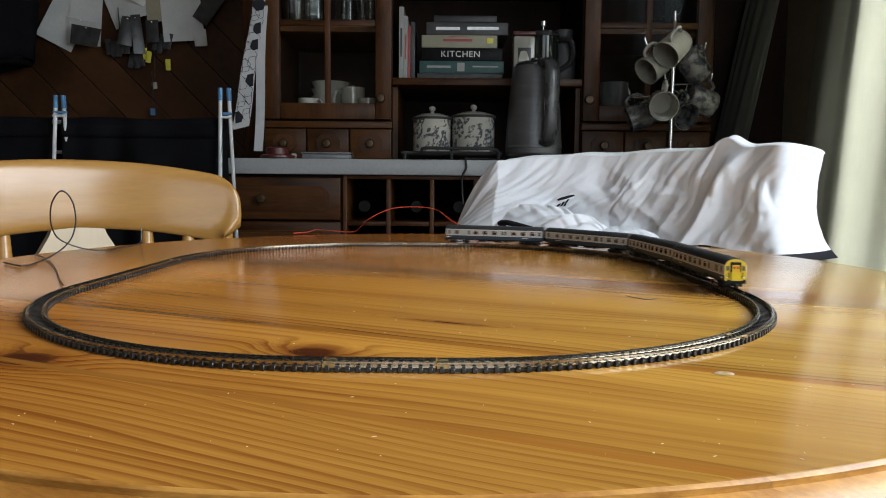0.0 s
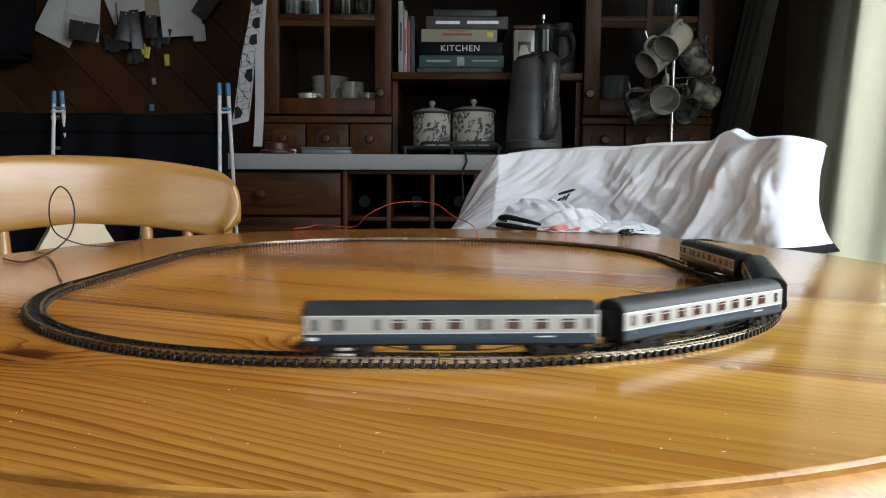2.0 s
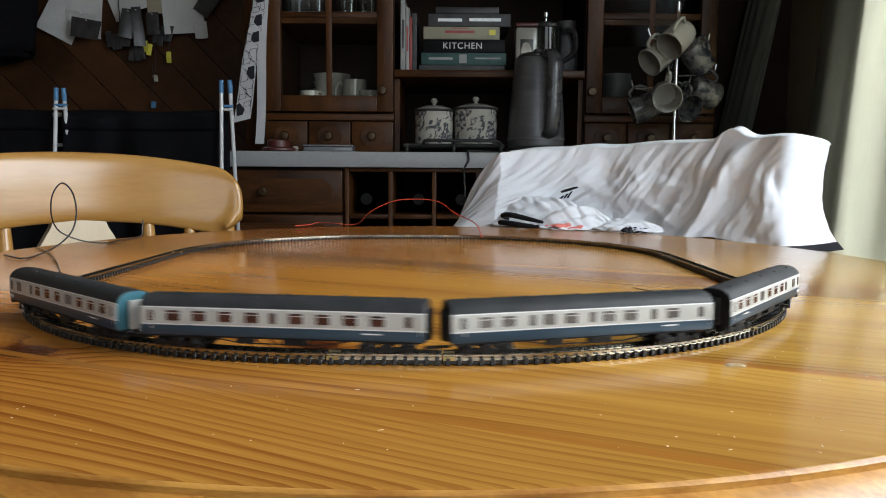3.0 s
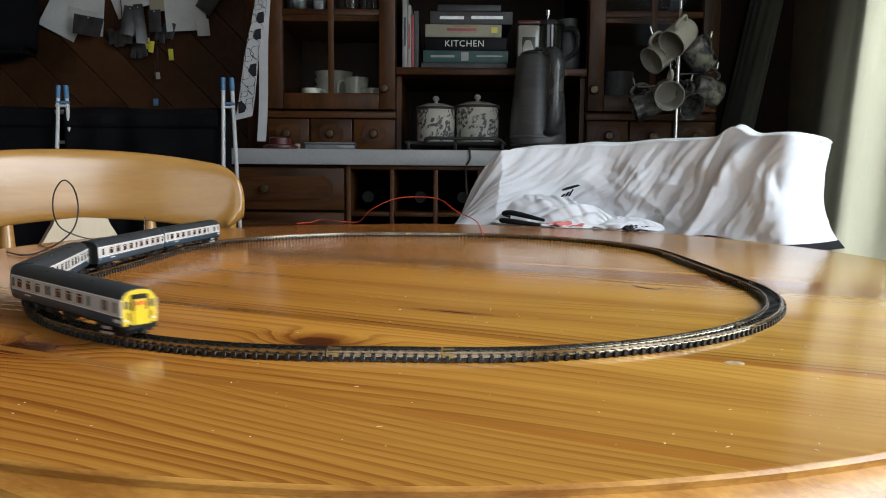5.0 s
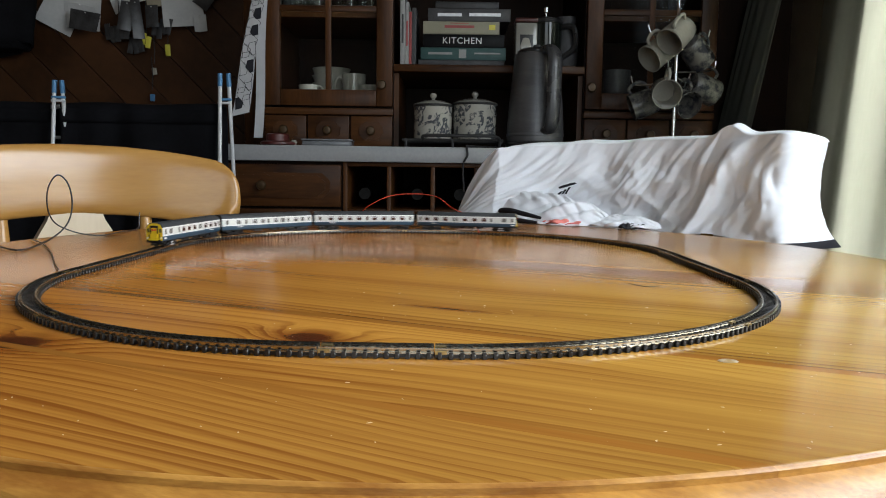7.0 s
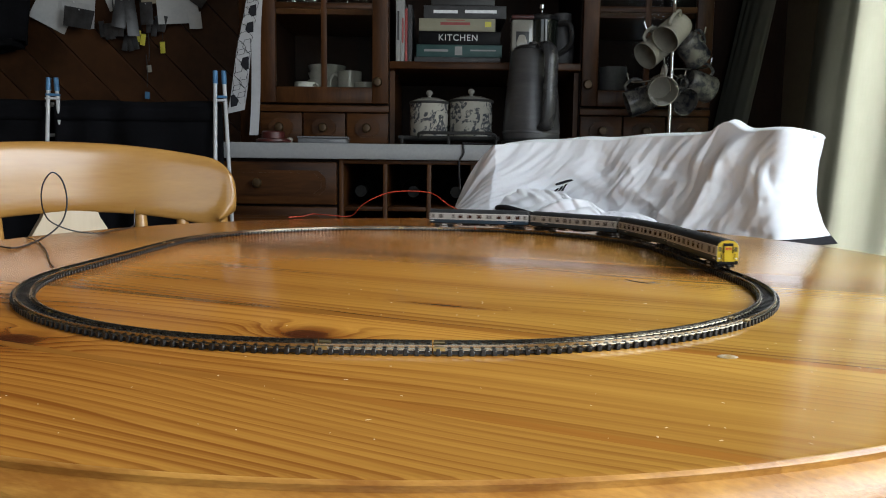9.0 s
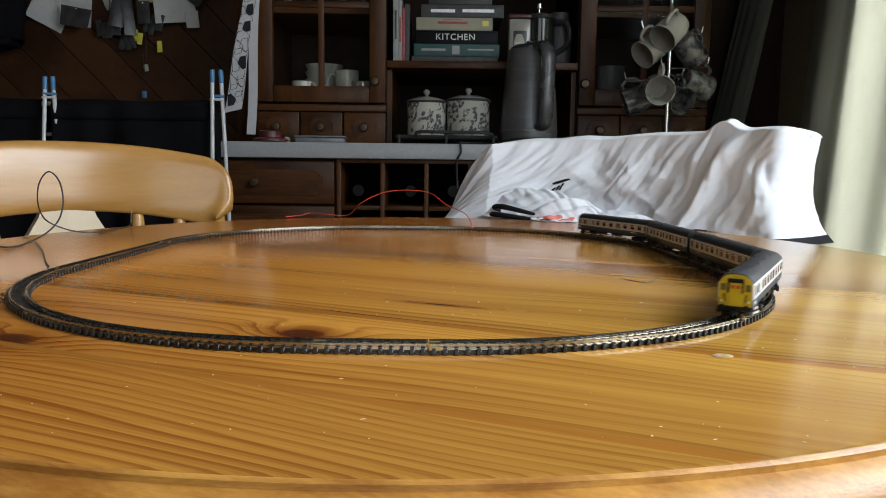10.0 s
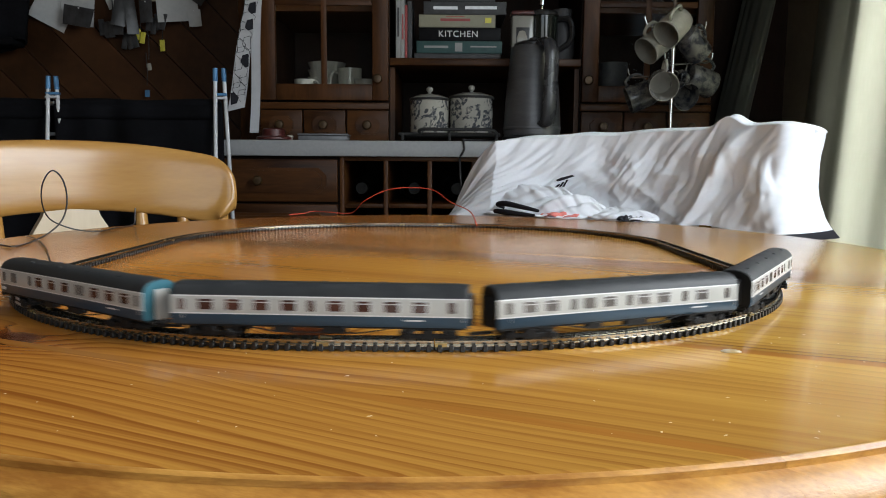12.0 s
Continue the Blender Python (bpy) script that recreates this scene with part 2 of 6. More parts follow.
thin, blend = cn.new("ShaderNodeBsdfTranslucent"), cn.new("ShaderNodeMixShader")
thin.inputs[0].default_value = (0.37, 0.36, 0.31, 1)
blend.inputs[0].default_value = 0.45
cl.new(cn["Principled BSDF"].outputs[0], blend.inputs[1])
cl.new(thin.outputs[0], blend.inputs[2])
cl.new(blend.outputs[0], cn["Material Output"].inputs[0])
M["plaster"] = material("matt_wall_paint", (0.15, 0.11, 0.075), (0.2, 0.15, 0.1), 7, 0.85, bump=0.1)
M["ceiling"] = material("white_ceiling_paint", (0.28, 0.25, 0.2), (0.34, 0.3, 0.25), 5, 0.9, bump=0.08)
M["floor"] = material("brown_floor_tile", (0.1, 0.06, 0.04), (0.17, 0.11, 0.07), 4, 0.45, bump=0.1)
M["frame_white"] = material("white_window_paint", (0.72, 0.72, 0.7), (0.8, 0.8, 0.78), 20, 0.4, bump=0.04)
M["black_plastic"] = material("black_sleeper_plastic", (0.008, 0.008, 0.008), (0.022, 0.021, 0.02), 90, 0.3, bump=0.1)
M["rail"] = material("nickel_silver_rail", (0.36, 0.32, 0.25), (0.54, 0.5, 0.42), 60, 0.25, metal=1.0, bump=0.05)
M["rail_joint"] = material("brass_joiner", (0.35, 0.25, 0.1), (0.5, 0.38, 0.18), 90, 0.35, metal=1.0, bump=0.05)
M["coach_blue"] = material("rail_blue_paint", (0.014, 0.042, 0.07), (0.022, 0.056, 0.09), 60, 0.35, bump=0.03)
M["coach_grey"] = material("pearl_grey_paint", (0.42, 0.42, 0.39), (0.5, 0.5, 0.47), 60, 0.35, bump=0.03)
M["coach_white"] = material("white_lining", (0.675, 0.675, 0.666), (0.738, 0.738, 0.72), 60, 0.4, bump=0.0)
M["coach_roof"] = material("dark_grey_roof", (0.022, 0.024, 0.026), (0.04, 0.042, 0.044), 70, 0.5, bump=0.1)
M["coach_end"] = material("blue_end_panel", (0.02, 0.09, 0.12), (0.03, 0.12, 0.15), 60, 0.4, bump=0.03)
M["cab_yellow"] = material("warning_yellow_paint", (0.56, 0.38, 0.010), (0.68, 0.48, 0.018), 60, 0.35, bump=0.03)
M["under_black"] = material("underframe_black", (0.006, 0.006, 0.0065), (0.014, 0.0135, 0.013), 90, 0.5, bump=0.1)
M["silver"] = material("silver_paint", (0.5, 0.5, 0.5), (0.66, 0.66, 0.66), 80, 0.35, metal=0.6, bump=0.03)
M["coach_window_grey"] = material("clouded_window", (0.09, 0.085, 0.08), (0.18, 0.165, 0.15), 120, 0.12, bump=0.0)
M["coach_window"] = material("tinted_window", (0.035, 0.016, 0.012), (0.1, 0.042, 0.03), 120, 0.12, bump=0.0)
M["cab_window"] = material("cab_window", (0.10, 0.085, 0.03), (0.17, 0.14, 0.05), 120, 0.1, bump=0.0)
M["red_blind"] = material("red_headcode_blind", (0.5, 0.05, 0.02), (0.6, 0.08, 0.03), 120, 0.4, bump=0.0)
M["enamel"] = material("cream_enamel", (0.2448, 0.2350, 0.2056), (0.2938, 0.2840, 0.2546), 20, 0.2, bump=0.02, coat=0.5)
M["kettle"] = material("brushed_dark_steel", (0.10, 0.10, 0.105), (0.15, 0.15, 0.155), 12, 0.4, metal=0.55, stretch=(1, 1, 6), bump=0.06)
M["kettle_black"] = material("black_kettle_plastic", (0.012, 0.012, 0.013), (0.024, 0.024, 0.025), 50, 0.3, bump=0.03)
M["chrome"] = material("chrome_wire", (0.6, 0.6, 0.62), (0.75, 0.75, 0.77), 30, 0.15, metal=1.0, bump=0.0)
M["iron"] = material("black_cast_iron", (0.01, 0.01, 0.01), (0.022, 0.021, 0.02), 70, 0.6, bump=0.3)
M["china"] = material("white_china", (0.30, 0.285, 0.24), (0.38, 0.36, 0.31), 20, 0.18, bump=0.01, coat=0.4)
M["paper"] = material("white_paper", (0.4, 0.4, 0.4), (0.5, 0.5, 0.49), 12, 0.8, bump=0.05)
M["buff_paper"] = material("buff_envelope", (0.204, 0.1768, 0.1224), (0.2584, 0.2244, 0.1632), 12, 0.8, bump=0.05)
M["photo"] = material("dark_glossy_photo", (0.0090, 0.0096, 0.0108), (0.0480, 0.0480, 0.0510), 35, 0.4, bump=0.0)
M["white_tube"] = material("white_coated_tube", (0.528, 0.536, 0.544), (0.608, 0.616, 0.624), 30, 0.35, bump=0.02)
M["blue_cap"] = material("blue_plastic_cap", (0.05, 0.16, 0.32), (0.08, 0.22, 0.4), 60, 0.4, bump=0.02)
M["yellow_tag"] = material("yellow_plastic_tag", (0.55, 0.5, 0.05), (0.7, 0.62, 0.08), 60, 0.4, bump=0.02)
M["red_wire"] = material("red_wire_sleeve", (0.6, 0.06, 0.03), (0.75, 0.1, 0.05), 60, 0.35, bump=0.0)
M["black_wire"] = material("black_wire_sleeve", (0.012, 0.011, 0.012), (0.03, 0.028, 0.03), 60, 0.4, bump=0.0)
M["brass"] = material("dull_brass_knob", (0.045, 0.025, 0.011), (0.085, 0.05, 0.02), 60, 0.35, metal=0.5, bump=0.03)
M["clear_plastic"] = material("cloudy_plastic", (0.1152, 0.1188, 0.1260), (0.1800, 0.1836, 0.1944), 40, 0.2, bump=0.02)
M["red_plastic"] = material("dull_red_plastic", (0.0570, 0.0119, 0.0095), (0.0950, 0.0214, 0.0190), 40, 0.4, bump=0.02)
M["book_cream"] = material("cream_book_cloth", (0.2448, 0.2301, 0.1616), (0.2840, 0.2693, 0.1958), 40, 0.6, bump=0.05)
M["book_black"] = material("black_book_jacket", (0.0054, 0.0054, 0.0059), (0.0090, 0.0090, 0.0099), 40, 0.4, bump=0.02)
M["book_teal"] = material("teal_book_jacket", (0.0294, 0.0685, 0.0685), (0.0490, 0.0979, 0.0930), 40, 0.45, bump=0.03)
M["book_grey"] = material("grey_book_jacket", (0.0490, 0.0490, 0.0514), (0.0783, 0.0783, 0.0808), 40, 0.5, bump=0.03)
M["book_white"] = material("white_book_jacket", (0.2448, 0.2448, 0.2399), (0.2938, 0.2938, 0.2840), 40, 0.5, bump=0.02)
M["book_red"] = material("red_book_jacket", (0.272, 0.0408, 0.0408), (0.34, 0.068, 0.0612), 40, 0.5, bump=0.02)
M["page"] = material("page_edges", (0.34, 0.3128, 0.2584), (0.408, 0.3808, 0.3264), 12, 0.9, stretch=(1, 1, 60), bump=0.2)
M["bottle"] = material("dark_bottle_glass", (0.006, 0.008, 0.007), (0.014, 0.018, 0.014), 30, 0.1, bump=0.0)
M["foil"] = material("bottle_foil", (0.004, 0.004, 0.004), (0.01, 0.009, 0.007), 50, 0.5, metal=0.0, bump=0.05)
M["heartwood"] = material("dark_pine_heartwood", (0.19, 0.066, 0.011), (0.36, 0.15, 0.026), 7, 0.16, stretch=(0.3, 6, 1), bump=0.08)
M["pine_edge"] = material("worn_pine_edge", (0.30, 0.118, 0.02), (0.56, 0.28, 0.058), 48, 0.36, stretch=(0.5, 1.4, 3.0), bump=0.25, spread=0.2)
M["glass"] = glass("clear_glass")
M["cupboard_glass"] = glass("thin_cupboard_glass", (0.9, 0.92, 0.9), 0.02, 1.12)
M["glue"] = material("dried_clear_glue", (0.44, 0.30, 0.13), (0.66, 0.56, 0.40), 160, 0.2, bump=0.3, spread=0.15)
M["paint_speck"] = material("pale_speck", (0.52, 0.33, 0.12), (0.7, 0.5, 0.26), 60, 0.5, bump=0.0)

for key, level in (("black_cloth", 0.08), ("under_black", 0.2), ("coach_roof", 0.3), ("foil", 0.15), ("black_trim", 0.15), ("cotton", 0.12), ("curtain", 0.1), ("dark_oak", 0.2), ("dark_oak_x", 0.2), ("oak_inside", 0.15), ("paper", 0.2), ("book_black", 0.08), ("book_grey", 0.2), ("book_teal", 0.2)):
    M[key].node_tree.nodes["Principled BSDF"].inputs["Specular IOR Level"].default_value = level

# ---- mesh helpers ----


def part(name, bm, mat, parent=None, label="", m=None, sharp=40):
    """Links a bmesh as one mesh object under a thing."""
    limit = radians(sharp)
    bmesh.ops.recalc_face_normals(bm, faces=bm.faces[:])
    for f in bm.faces:
        f.smooth = True
    for e in bm.edges:
        if len(e.link_faces) == 2 and e.calc_face_angle(0) > limit:
            e.smooth = False
    me = bpy.data.meshes.new(name)
    bm.to_mesh(me)
    bm.free()
    for k in mat if isinstance(mat, (list, tuple)) else [mat]:
        me.materials.append(M[k] if isinstance(k, str) else k)
    return mesh_part(name, me, parent, label, m)


def mesh_part(name, me, parent=None, label="", m=None):
    ob = new(name, me)
    if parent is not None:
        ob.parent = parent
    if m is not None:
        ob.matrix_basis = m
    if label:
        ob["label"] = label
    return ob


def thing(name, m, label, category, group="", kind=""):
    ob = new(name)
    ob.empty_display_size = 0.02
    ob.matrix_basis = m
    return tagged(ob, label, category, group, kind)


def box(bm, x0, y0, z0, x1, y1, z1, bevel=0.0, m=None, mi=0, segments=2):
    c = Matrix.Translation(((x0 + x1) / 2, (y0 + y1) / 2, (z0 + z1) / 2)) @ Matrix.Diagonal((x1 - x0, y1 - y0, z1 - z0, 1))
    vs = bmesh.ops.create_cube(bm, size=1, matrix=(m @ c) if m else c)["verts"]
    fs = {f for v in vs for f in v.link_faces}
    for f in fs:
        f.material_index = mi
    if bevel:
        es = {e for v in vs for e in v.link_edges}
        bmesh.ops.bevel(bm, geom=list(es), offset=bevel, segments=segments, affect="EDGES", profile=0.5)
    return bm


def cube(x0, y0, z0, x1, y1, z1, bevel=0.0, m=None):
    return box(bmesh.new(), x0, y0, z0, x1, y1, z1, bevel, m)


def lathe(bm, prof, n=28, m=None, mi=0):
    """Turns a profile of (radius, height) round the z axis."""
    m = m or Matrix()
    rings = []
    for r, z in prof:
        if r < 1e-6:
            rings.append([bm.verts.new(m @ Vector((0, 0, z)))])
        else:
            rings.append([bm.verts.new(m @ Vector((r * math.cos(2 * math.pi * i / n), r * math.sin(2 * math.pi * i / n), z))) for i in range(n)])
    for a, b in zip(rings, rings[1:]):
        for i in range(n):
            j = (i + 1) % n
            q = [a[i % len(a)], a[j % len(a)], b[j % len(b)], b[i % len(b)]]
            q = list(dict.fromkeys(q))
            if len(q) > 2:
                bm.faces.new(q).material_index = mi
    return bm


def tube(bm, pts, r, n=8, mi=0, caps=True):
    """Sweeps a round section along points; r may be one radius or one for each point."""
    pts = [Vector(p) for p in pts]
    rs = r if isinstance(r, (list, tuple)) else [r] * len(pts)
    rings, side = [], None
    for i, p in enumerate(pts):
        t = (pts[min(i + 1, len(pts) - 1)] - pts[max(i - 1, 0)]).normalized()
        if side is None:
            side = t.orthogonal().normalized()
        side = (side - t * side.dot(t)).normalized()
        up = t.cross(side)
        rings.append([bm.verts.new(p + rs[i] * (math.cos(2 * math.pi * k / n) * side + math.sin(2 * math.pi * k / n) * up)) for k in range(n)])
    for a, b in zip(rings, rings[1:]):
        for k in range(n):
            bm.faces.new((a[k], a[(k + 1) % n], b[(k + 1) % n], b[k])).material_index = mi
    if caps:
        bm.faces.new(rings[0][::-1]).material_index = mi
        bm.faces.new(rings[-1]).material_index = mi
    return bm


def smooth_path(pts, per=8):
    """A Catmull-Rom curve through points."""
    pts = [Vector(p) for p in pts]
    out = []
    for i in range(len(pts) - 1):
        a, b, c, d = pts[max(i - 1, 0)], pts[i], pts[i + 1], pts[min(i + 2, len(pts) - 1)]
        for k in range(per):
            t = k / per
            out.append(0.5 * ((2 * b) + (c - a) * t + (2 * a - 5 * b + 4 * c - d) * t * t + (3 * b - a - 3 * c + d) * t ** 3))
    return out + [pts[-1]]


def grid_mesh(fn, nu, nv, thick=0.0):
    """A sheet from fn(u, v); thick gives it a second side."""
    bm = bmesh.new()
    vs = [[bm.verts.new(fn(i / nu, j / nv)) for j in range(nv + 1)] for i in range(nu + 1)]
    for i in range(nu):
        for j in range(nv):
            bm.faces.new((vs[i][j], vs[i + 1][j], vs[i + 1][j + 1], vs[i][j + 1]))
    if thick:
        bmesh.ops.recalc_face_normals(bm, faces=bm.faces[:])
        bmesh.ops.solidify(bm, geom=bm.faces[:], thickness=thick)
    return bm


def prism(bm, poly, z0, z1, m=None, mi=0):
    m = m or Matrix()
    a = [bm.verts.new(m @ Vector((x, y, z0))) for x, y in poly]
    b = [bm.verts.new(m @ Vector((x, y, z1))) for x, y in poly]
    n = len(poly)
    fs = [bm.faces.new(a[::-1]), bm.faces.new(b)] + [bm.faces.new((a[i], a[(i + 1) % n], b[(i + 1) % n], b[i])) for i in range(n)]
    for f in fs:
        f.material_index = mi
    return bm


def lettering(name, text, size, m, mat, parent, label=""):
    """Raised letters in the built-in font, as a mesh."""
    cu = bpy.data.curves.new(name, "FONT")
    cu.body, cu.size, cu.extrude, cu.align_x, cu.align_y = text, size, 0.0002, "CENTER", "CENTER"
    cu.space_character = 1.12
    tmp = bpy.data.objects.new(name, cu)
    me = bpy.data.meshes.new_from_object(tmp)
    bpy.data.objects.remove(tmp)
    me.materials.clear()
    me.materials.append(M[mat])
    return mesh_part(name, me, parent, label, m)

# ---- the room ----
TABLE_Z = 0.75
ROOM = (-2.0, 1.12, -1.7, 2.46, 2.4)  # left, right, front, back, height


def room():
    x0, x1, y0, y1, h = ROOM
    tagged(part("floor", cube(x0 - 0.1, y0 - 0.1, -0.1, x1 + 0.1, y1 + 0.1, 0), "floor"), "brown tiled kitchen floor", "floor", kind="structure")
    tagged(part("ceiling", cube(x0 - 0.1, y0 - 0.1, h, x1 + 0.1, y1 + 0.1, h + 0.1), "ceiling"), "plain white painted ceiling", "ceiling", kind="structure")
    # Back wall coloured dark to stand in for the shade behind the dresser.
    tagged(part("wall_north", cube(x0 - 0.1, y1, 0, x1 + 0.1, y1 + 0.1, h), "oak_inside"), "wall behind the dresser, coloured dark for shade", "wall", kind="structure")
    tagged(part("wall_west", cube(x0 - 0.1, y0, 0, x0, y1, h), "plaster"), "plain painted side wall", "wall", kind="structure")
    # the garden door's opening in the wall behind the camera
    bm = bmesh.new()
    box(bm, x0, y0 - 0.1, 0, -0.45, y0, h)
    box(bm, 0.95, y0 - 0.1, 0, x1, y0, h)
    box(bm, -0.45, y0 - 0.1, 2.15, 0.95, y0, h)
    box(bm, -0.45, y0 - 0.1, 0, 0.95, y0, 0.3)
    tagged(part("wall_south", bm, "plaster"), "painted wall with a glazed opening", "wall", kind="structure")
    # the window's opening in the right-hand wall
    bm = bmesh.new()
    for a, c in ((y0, -0.7), (0.82, 1.2), (1.70, y1)):
        box(bm, x1, a, 0, x1 + 0.1, c, h)
    for a, c in ((-0.7, 0.82), (1.2, 1.70)):
        box(bm, x1, a, 0, x1 + 0.1, c, 0.92 if a < 0 else 0.5)
        box(bm, x1, a, 2.08, x1 + 0.1, c, h)
    tagged(part("wall_east", bm, "plaster"), "painted wall with two window openings", "wall", kind="structure")
    for i, (a, c) in enumerate(((-0.7, 0.82), (1.2, 1.70))):
        w = thing("window_%d" % (i + 1), Matrix(), "white framed window with daylight outside", "window", kind="structure")
        bm = bmesh.new()
        low = 0.92 if a < 0 else 0.5
        bars = [(a, low, c, low + 0.03), (a, 2.05, c, 2.08), (a, low + 0.03, a + 0.04, 2.05), (c - 0.04, low + 0.03, c, 2.05)]
        if c - a > 1:
            bars.append(((a + c) / 2 - 0.02, 0.95, (a + c) / 2 + 0.02, 2.05))
        for p, q, r, s in bars:
            box(bm, x1 + 0.035, p, q, x1 + 0.085, r, s, 0.004)
        part("window_frame", bm, "frame_white", w)
        part("window_sill", cube(x1 - 0.06, a - 0.04, low - 0.028, x1 + 0.03, c + 0.04, low - 0.002, 0.004), "frame_white", w)
    # diagonal boarding on the back wall, board by board
    wall = thing("wall_panelling", Matrix(), "dark varnished diagonal pine boarding on the wall", "wall panelling", kind="structure")
    part("backing", cube(x0 + 0.005, 2.435, 0.0, -0.575, 2.458, h - 0.005), "oak_inside", wall)
    ang = radians(-46)
    dx, dz = math.cos(ang), math.sin(ang)
    width, lo, hi = 0.105, x0 + 0.01, -0.58
    for i in range(-16, 26):
        off = i * width
        # board edges: points p with p . normal in [off, off + width]
        poly = []
        rect = [Vector((lo, 0.02)), Vector((hi, 0.02)), Vector((hi, h - 0.02)), Vector((lo, h - 0.02))]
        nrm = Vector((-dz, dx))
        base = Vector((-1.0, 1.0))
        for sgn, lim in ((1, off + 0.0015), (-1, -(off + width - 0.0015))):
            src = rect if not poly else poly
            out = []
            for k in range(len(src)):
                a, b = src[k], src[(k + 1) % len(src)]
                da, db = sgn * (a - base).dot(nrm) - lim, sgn * (b - base).dot(nrm) - lim
                if da >= 0:
                    out.append(a)
                if da * db < 0:
                    out.append(a + (b - a) * (da / (da - db)))
            poly = out
            if not poly:
                break
        if len(poly) < 3:
            continue
        m = Matrix.Rotation(radians(90), 4, "X")
        bm = prism(bmesh.new(), [(p.x, p.y) for p in poly], -2.434, -2.419, m)
        part("board", bm, "board_diag", wall)
    # dark timber post between the boarding and the dresser
    tagged(part("trim", cube(-0.62, 2.3, 0, -0.535, 2.418, h - 0.003, 0.006), "dark_oak"), "dark timber post beside the dresser", "trim", kind="structure")


M["board_diag"] = material("diagonal_pine_boarding_run", (0.024, 0.0095, 0.0034), (0.068, 0.027, 0.0095), 5, 0.5, stretch=(1, 1, 1), bump=0.15)
M["board_diag"].node_tree.nodes["Principled BSDF"].inputs["Specular IOR Level"].default_value = 0.2
room()

# ---- the table ----
TC = Vector((-0.015, 0.70, 0))
TA, TB = 0.457, 0.508
PLANK_ANGLE = -24.0
cosp, sinp = math.cos(radians(PLANK_ANGLE)), math.sin(radians(PLANK_ANGLE))


def on_plank(x, y):
    """A place of the room in the table top's own directions: along and across its planks."""
    dx, dy = x - TC.x, y - TC.y
    return cosp * dx + sinp * dy, -sinp * dx + cosp * dy


# along, across, half width and how drawn out each knot is
KNOTS = [(*on_plank(-0.196, 0.340), 0.0105, 1.5), (*on_plank(-0.064, 0.357), 0.0090, 1.4), (*on_plank(0.004, 0.4375), 0.0013, 7.0), (*on_plank(-0.30, 0.33), 0.006, 1.8)]
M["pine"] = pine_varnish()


def table():
    t = thing("dining_table", pose(TC.x, TC.y, 0, rz=PLANK_ANGLE), "round varnished knotty pine dining table with rounded edge", "table")
    profile = [(0.0025, 0.75), (0.001, 0.7496), (0.0, 0.7485), (0.0, 0.7465), (-0.003, 0.7455), (-0.007, 0.743), (-0.0095, 0.7385), (-0.010, 0.733), (-0.008, 0.727), (-0.003, 0.7225), (0.004, 0.7205), (0.03, 0.72)]
    c, s = cosp, sinp
    reach = math.sqrt((TA * s) ** 2 + (TB * c) ** 2)
    edges = [-1.0, -0.822, -0.81, -0.575, -0.56, -0.33, -0.068, 0.020, 0.128, 0.318, 0.508, 0.70, 1.0]
    edges = [e * reach for e in edges]

    def cut(v, inset):
        """Both ends of the line across the oval top at v, in the planks' own directions."""
        a, b = TA - inset, TB - inset
        qa = (c / a) ** 2 + (s / b) ** 2
        qb = 2 * v * s * c * (1 / b ** 2 - 1 / a ** 2)
        qc = v * v * ((s / a) ** 2 + (c / b) ** 2) - 1
        d = math.sqrt(max(0.0, qb * qb - 4 * qa * qc))
        return (-qb + d) / (2 * qa), (-qb - d) / (2 * qa)

    for v0, v1 in zip(edges, edges[1:]):
        bm = bmesh.new()
        rings = []
        for inset, z in profile:
            r = math.sqrt(((TA - inset) * s) ** 2 + ((TB - inset) * c) ** 2)
            lo, hi = max(v0 + 0.00001, -r + 1e-5), min(v1 - 0.00001, r - 1e-5)
            vs = [lo + (hi - lo) * (0.5 - 0.5 * math.cos(math.pi * k / 24)) for k in range(25)]
            ring = [(cut(v, inset)[0], v, z) for v in vs] + [(cut(v, inset)[1], v, z) for v in reversed(vs)]
            rings.append([bm.verts.new(p) for p in ring])
        n = len(rings[0])
        for i, (p, q) in enumerate(zip(rings, rings[1:])):
            for k in range(n):
                bm.faces.new((p[k], p[(k + 1) % n], q[(k + 1) % n], q[k])).material_index = 1 if i > 0 else 0
        bm.faces.new(rings[0])
        bm.faces.new(rings[-1][::-1])
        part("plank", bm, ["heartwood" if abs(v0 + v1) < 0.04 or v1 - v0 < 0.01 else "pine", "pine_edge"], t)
    bm = lathe(bmesh.new(), [(0.33, 0.655), (0.34, 0.655), (0.34, 0.7195), (0.32, 0.7195), (0.32, 0.655), (0.33, 0.655)], 48)
    part("apron", bm, "pine_legs", t)
    column = [(0, 0.18), (0.055, 0.18), (0.062, 0.22), (0.05, 0.26), (0.07, 0.34), (0.074, 0.42), (0.05, 0.52), (0.045, 0.56), (0.06, 0.6), (0.06, 0.7), (0, 0.7)]
    part("pedestal", lathe(bmesh.new(), column, 32), "pine_legs", t)
    for k in range(4):
        a = math.pi / 4 + k * math.pi / 2
        pts = [(0.03 * math.cos(a), 0.03 * math.sin(a), 0.24), (0.16 * math.cos(a), 0.16 * math.sin(a), 0.2), (0.3 * math.cos(a), 0.3 * math.sin(a), 0.06), (0.36 * math.cos(a), 0.36 * math.sin(a), 0.025)]
        part("foot", tube(bmesh.new(), smooth_path(pts, 5), 0.025, 10), "pine_legs", t)
    return t


table()

# ---- the railway ----
CX, CY, YAW = -0.0253, 0.6479, -0.008
RAD, HA, HB = 0.2236, 0.0254, 0.0990
